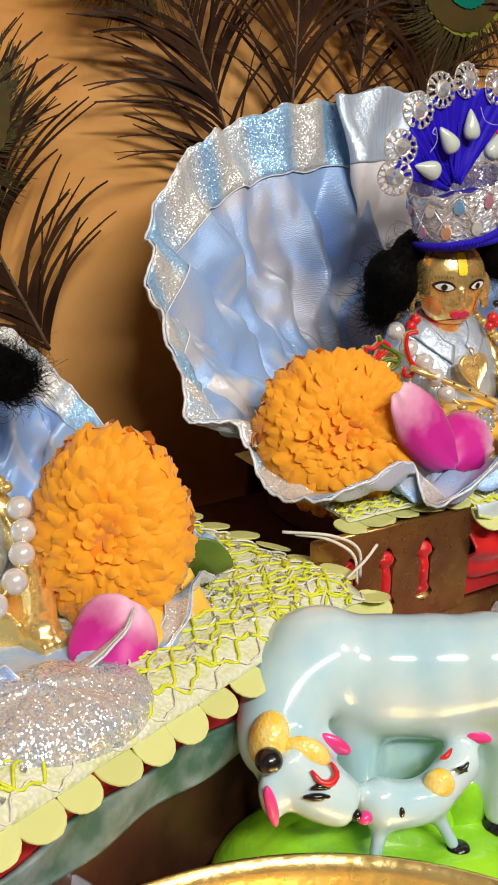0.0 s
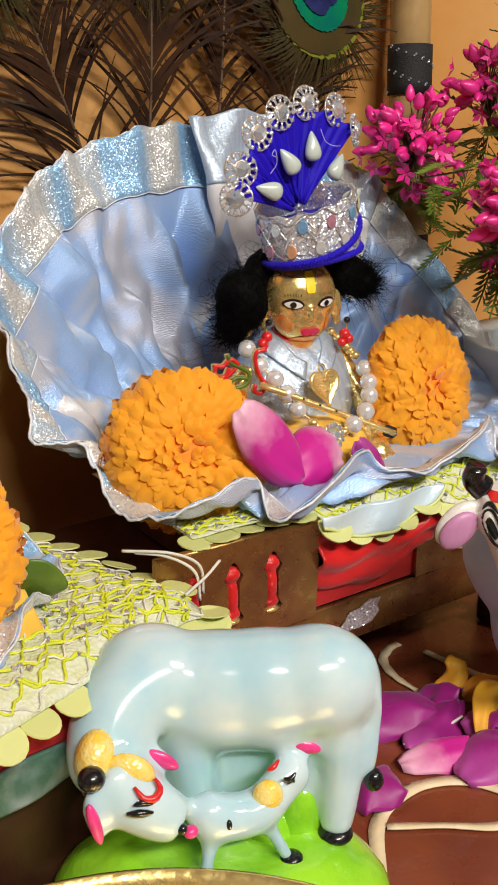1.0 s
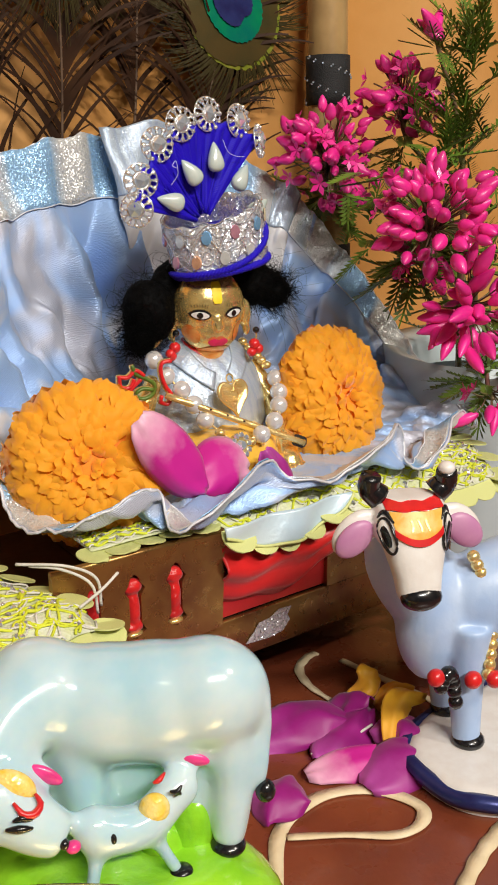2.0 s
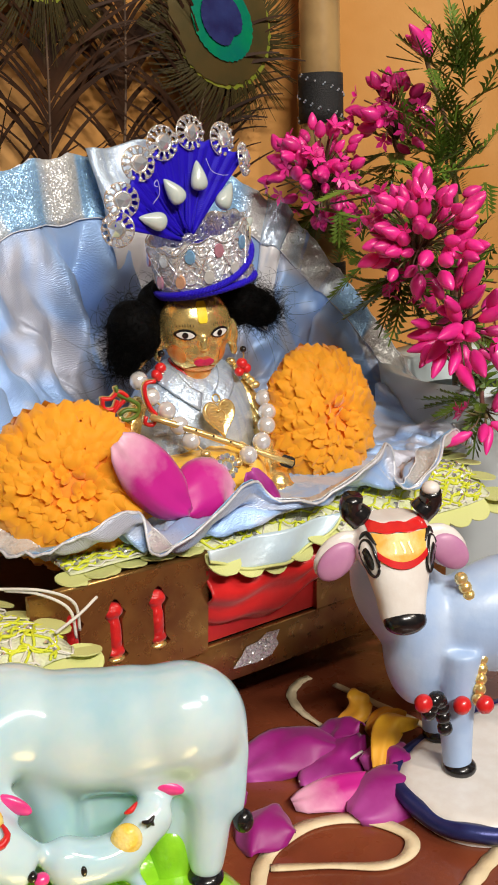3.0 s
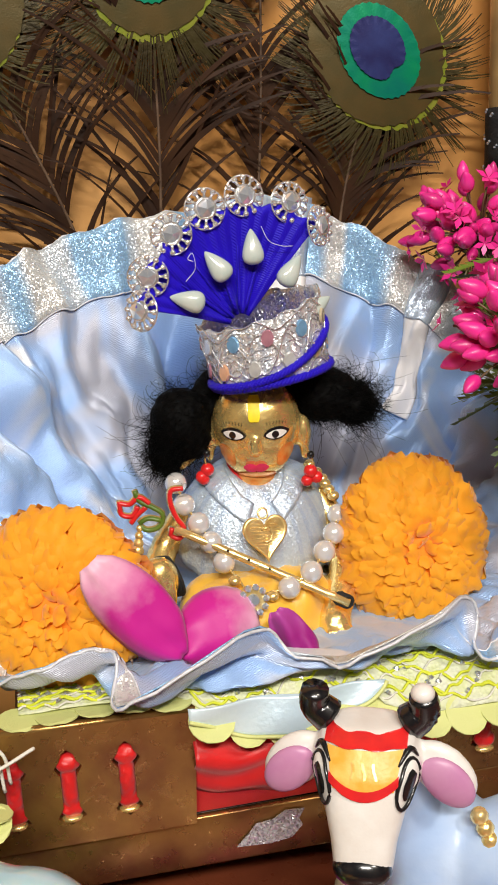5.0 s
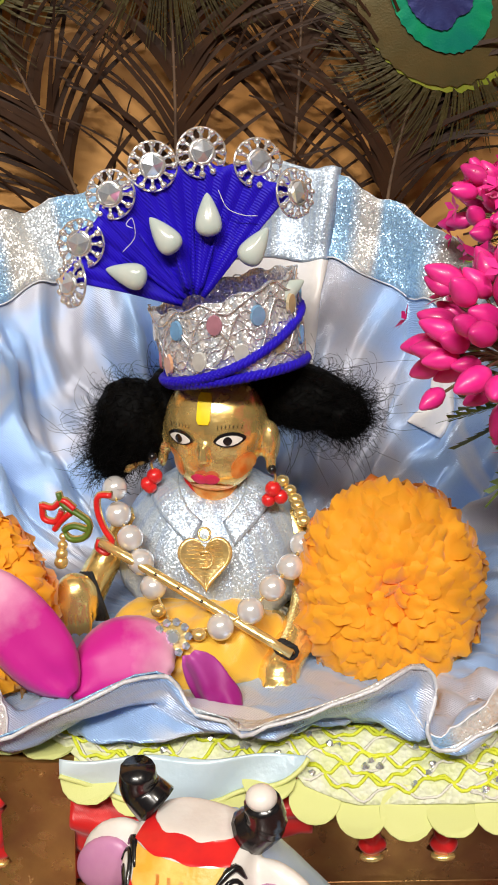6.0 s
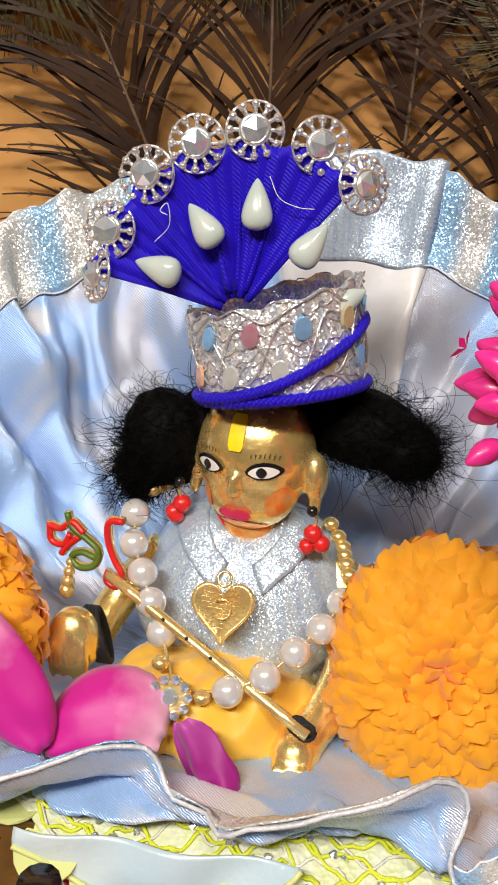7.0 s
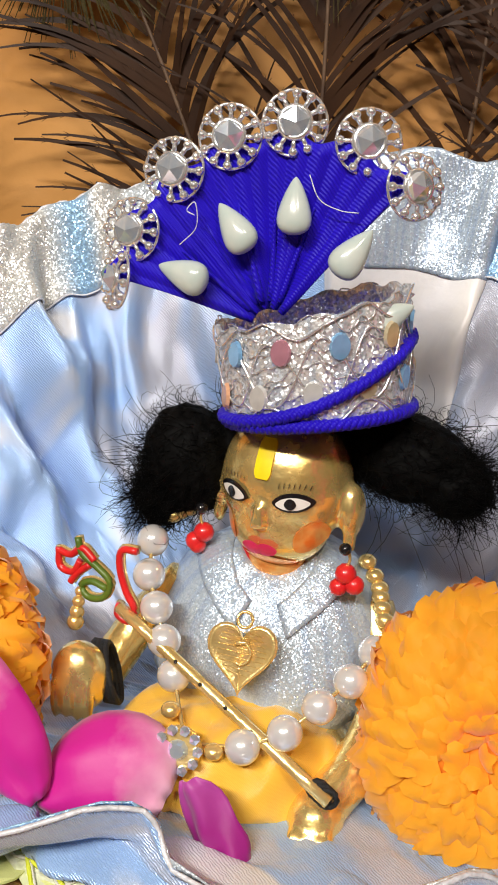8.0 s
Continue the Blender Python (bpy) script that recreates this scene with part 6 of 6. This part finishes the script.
bmesh.ops.create_uvsphere(bm, u_segments=10, v_segments=8, radius=1.0)
for v in bm.verts:
    k = (v.co.z + 1) / 2
    wd = 0.0036 * math.sin(math.pi * min(1, k ** 0.8 * 0.96 + 0.02)) ** 0.8
    hh = math.hypot(v.co.x, v.co.y) or 1
    v.co = Vector((v.co.x / hh * wd, v.co.y / hh * wd, 0.0062 * v.co.z))
bud_mesh = link_mesh("bud", bm, BUDPINK)
bm = bmesh.new()
for k in range(5):
    an = k * 1.2566
    d = Vector((math.cos(an), math.sin(an), 0.5))
    sd = Vector((-math.sin(an), math.cos(an), 0))
    q = [bm.verts.new(x) for x in (Vector((0, 0, 0)), d * 0.003 + sd * 0.0016, d * 0.0062 + Vector((0, 0, -0.0008)), d * 0.003 - sd * 0.0016)]
    bm.faces.new(q)
floret_mesh = link_mesh("floret", bm, BUDPINK)
bm = bmesh.new()
for k in range(7):
    s = k / 7
    for sg in (-1, 1):
        o = Vector((0, 0.022 * s, 0))
        q = [bm.verts.new(x) for x in (o, o + Vector((sg * 0.0025, 0.0028, 0.0006)), o + Vector((sg * 0.0066 * (1 - 0.5 * s), 0.0055, 0.001)), o + Vector((sg * 0.0022, 0.005, 0)))]
        bm.faces.new(q if sg > 0 else q[::-1])
ribbon(bm, [Vector((0, 0.028 * k / 5, 0.0002)) for k in range(6)], lambda s: 0.0016 * (1 - 0.6 * s), (0, 0, 1))
leaf_mesh = link_mesh("leaf", bm, GREENLEAF)


def spray(c, rad, axis, buds, florets, leaves, seed, star=0.2, long_buds=1.0):
    """A flower head: buds on thin stalks round a main stem, with leaves under it."""
    r = random.Random(seed)
    c, axis = Vector(c), Vector(axis).normalized()
    foot = c - axis * rad * 1.1
    bm = bmesh.new()
    tube(bm, spline([ROOT + Vector((r.uniform(-0.01, 0.01), r.uniform(-0.01, 0.01), 0)), ROOT.lerp(foot, 0.5) + Vector((0, 0, 0.03)), foot, c], 16), lambda s: 0.0016 - 0.0006 * s, 6)
    part("stem", bm, STEM, plant)
    for i in range(buds + florets):
        d = Vector((r.gauss(0, 1), r.gauss(0, 1), r.gauss(0, 1))).normalized() + axis * 0.45
        d.normalize()
        p = c + d * rad * r.uniform(0.55, 1.02)
        bm = bmesh.new()
        tube(bm, spline([c - axis * rad * r.uniform(0.2, 0.9), c + d * rad * 0.3, p - d * 0.004], 5), 0.0004, 4)
        part("stalk", bm, STEM, plant)
        m = Matrix.Translation(p) @ frame_to(d + Vector((r.gauss(0, 0.2), r.gauss(0, 0.2), r.gauss(0, 0.2))))
        s = r.uniform(0.62, 0.98)
        if i < buds:
            shared("bud", bud_mesh, plant, m @ Matrix.Diagonal((s, s, s * long_buds, 1)))
        else:
            shared("floret", floret_mesh, plant, m @ pose(0, 0, 0, 0, 0, r.uniform(0, 90)) @ Matrix.Diagonal((s, s, s, 1)))
    for i in range(leaves):
        d = Vector((r.gauss(0, 1), r.gauss(0, 1), r.gauss(0, 0.6)))
        d.normalize()
        p = foot + d * rad * 0.3 - axis * rad * r.uniform(-0.3, 0.5)
        m = Matrix.Translation(p) @ d.to_track_quat("Y", "Z").to_matrix().to_4x4()
        s = r.uniform(0.6, 1.25)
        shared("leaf", leaf_mesh, plant, m @ Matrix.Diagonal((s, s, s, 1)))


spray((0.071, -0.054, 0.202), 0.029, (-0.45, -0.6, 0.45), 74, 8, 34, 1)
spray((0.1, 0.05, 0.223), 0.0285, (-0.4, -0.5, 0.5), 66, 30, 34, 2)
spray((0.098, -0.052, 0.162), 0.027, (-0.6, -0.6, 0.0), 40, 6, 14, 3, long_buds=1.7)
spray((0.13, 0.03, 0.251), 0.021, (-0.4, -0.3, 0.6), 30, 18, 26, 4)
spray((0.088, -0.025, 0.182), 0.016, (-0.5, -0.6, 0.1), 8, 14, 14, 6)
spray((0.112, -0.058, 0.118), 0.02, (-0.6, -0.7, -0.1), 6, 6, 30, 7, long_buds=1.9)
spray((0.123, 0.0, 0.283), 0.007, (-0.2, -0.1, 0.9), 3, 0, 8, 8, long_buds=1.8)
rr = random.Random(21)
for i in range(70):
    s = i / 70
    p = Vector((0.128 + 0.018 * s, 0.004, 0.21)).lerp(Vector((0.139, -0.002, 0.285)), s) + Vector((rr.gauss(0, 0.007), rr.gauss(0, 0.006), rr.gauss(0, 0.006)))
    d = Vector((rr.gauss(0, 0.8), rr.gauss(0, 0.8) - 0.3, 0.7))
    shared("leaf", leaf_mesh, plant, Matrix.Translation(p) @ d.to_track_quat("Y", "Z").to_matrix().to_4x4())
for i in range(60):
    p = Vector((0.118, 0.0, 0.2)) + Vector((rr.gauss(0, 0.016), rr.gauss(0, 0.02), rr.gauss(0, 0.018)))
    d = Vector((rr.gauss(0, 0.8) - 0.4, rr.gauss(0, 0.8) - 0.3, rr.gauss(0.2, 0.6)))
    shared("leaf", leaf_mesh, plant, Matrix.Translation(p) @ d.to_track_quat("Y", "Z").to_matrix().to_4x4())

# ---- second idol with its seat ----
AWAY = pose(-0.243, -0.04, -0.008, 0, 0, 14)
dress(pose(-0.243, -0.042, 0.019, 0, 0, 14) @ Matrix.Diagonal((0.68, 0.8, 0.7, 1)), "pale blue satin dress of the second idol, brocade rim")
statue(AWAY, "second small brass seated idol beside the first")
wig(AWAY, "black curly wig on the second idol")
robe(AWAY, "silver glitter cape of the second idol")
necklace(AWAY, "white pearl necklace of the second idol")
SEAT = pose(-0.243, -0.04, 0, 0, 0, 19)
seat2 = thing("low_seat", "low seat covered in red and mottled green cloth", "seat", SEAT)
bm = bmesh.new()
box(bm, (-0.11, -0.068, 0.0005), (0.095, 0.08, 0.051), 0.004)
part("seat_block", bm, DARKWOOD, seat2)
bm = bmesh.new()
grid(bm, 60, 16, lambda a, b: Vector((-0.114 + 0.216 * a, -0.0765 + 0.0012 * math.sin(a * 31 + b * 3), 0.063 - 0.014 * b - 0.002 * math.sin(a * 9))))
thick(part("green_cloth", bm, GREENCLOTH, seat2, "mottled green cloth edge"), 0.002)
bm = bmesh.new()
box(bm, (-0.113, -0.0745, 0.0515), (0.1, 0.083, 0.085), 0.004)
part("red_cushion", bm, REDSATIN, seat2, "dark red cushion")


def sag_left(x, y):
    return max(0.0, -0.072 - y) * 0.55 + max(0.0, x - 0.1) * 0.3


lace_cloth("lace_cloth", SEAT, -0.118, 0.11, -0.083, 0.08, 0.0885, "yellow-green scalloped lace cloth over the low seat", sag_left)
bm = bmesh.new()
grid(bm, 20, 20, lambda a, b: Vector((-0.2, -0.09, 0.086)) + Vector((0.03 * a, 0.012 * a + 0.02 * b, 0.012 * b + 0.0018 * math.sin(a * 7))))
thick(single("yellow_cloth", bm, YELLOWSILK, "yellow silk corner showing under the second idol's dress", "cloth"), 0.0008)
bm = bmesh.new()
grid(bm, 40, 24, lambda a, b: Vector((-0.238 + 0.034 * math.cos(a * 6.2832) * math.sin(b * 1.5708), -0.1 + 0.022 * math.sin(a * 6.2832) * math.sin(b * 1.5708), 0.083 + 0.014 * max(0.0, math.cos(b * 1.5708)) ** 0.8 + 0.0008 * math.sin(a * 40))), True)
single("silver_cushion", bm, SILVERWHITE, "glittering white silver cushion at the second idol's feet", "cushion")

# ---- trays at the front ----
bm = bmesh.new()
grid(bm, 96, 16, lambda a, b: Vector((-0.225, -0.235, 0.0005)) + Vector((math.cos(a * 6.2832), math.sin(a * 6.2832), 0)) * (0.001 + 0.115 * min(1, b / 0.72) + 0.004 * max(0, b - 0.72) / 0.28) + Vector((0, 0, 0.0 if b < 0.72 else 0.03 * (b - 0.72) / 0.28)), True)
tray = thick(single("brass_tray", bm, BRASS, "round brass tray with raised rim on the table", "tray"), 0.0015)
bm = bmesh.new()
grid(bm, 72, 14, lambda a, b: Vector((-0.29, -0.135, 0.002)) + Vector((math.cos(a * 6.2832), math.sin(a * 6.2832), 0)) * (0.001 + 0.052 * min(1, b / 0.6) + 0.008 * max(0, b - 0.6) / 0.4) + Vector((0, 0, 0.0 if b < 0.6 else 0.036 * (b - 0.6) / 0.4)), True)
thick(single("steel_bowl", bm, PLATE, "bluish white steel bowl with rolled rim", "bowl"), 0.0014)
for label, mm, pts in (("red and white thread curled on the table", REDPAINT, [(-0.205, -0.1, 0.002), (-0.195, -0.094, 0.006), (-0.187, -0.099, 0.003), (-0.18, -0.108, 0.002)]),
                       ("thin white thread lying on the table", THREAD, [(-0.212, -0.104, 0.002), (-0.2, -0.092, 0.007), (-0.188, -0.094, 0.005), (-0.182, -0.104, 0.002)]),
                       ("white cotton thread across the throne's front", THREAD, [(-0.128, -0.06, 0.1), (-0.118, -0.066, 0.098), (-0.108, -0.068, 0.09), (-0.106, -0.068, 0.078)]),
                       ("white cotton thread across the throne's front", THREAD, [(-0.132, -0.058, 0.101), (-0.117, -0.067, 0.0995), (-0.106, -0.068, 0.092), (-0.104, -0.067, 0.08)]),
                       ("pale thread sticking out of the lace", THREAD, [(-0.118, -0.078, 0.088), (-0.106, -0.072, 0.089), (-0.096, -0.066, 0.0905)]),
                       ("white thread lying on the table among petals", THREAD, [(-0.03, -0.099, 0.003), (-0.012, -0.101, 0.004), (0.002, -0.1, 0.005)])):
    bm = bmesh.new()
    tube(bm, spline(pts, 24), 0.0006, 6)
    single("loose_thread", bm, mm, label, "thread", group="loose threads")
bm = bmesh.new()
grid(bm, 14, 12, lambda a, b: Vector((-0.1715 + 0.0145 * b, -0.0605 - 0.004 * b, 0.1035 - 0.006 * b)) + Vector((0.2, -0.35, 0.9)).normalized() * (a - 0.5) * 0.017 * math.sin(math.pi * min(1.0, 0.25 + 0.72 * b)) ** 0.7 + Vector((0, -0.0015 * math.cos((a - 0.5) * 3), 0)))
thick(single("green_leaf", bm, GREENLEAF, "dark green leaf tucked behind the marigold head", "leaf"), 0.0005)
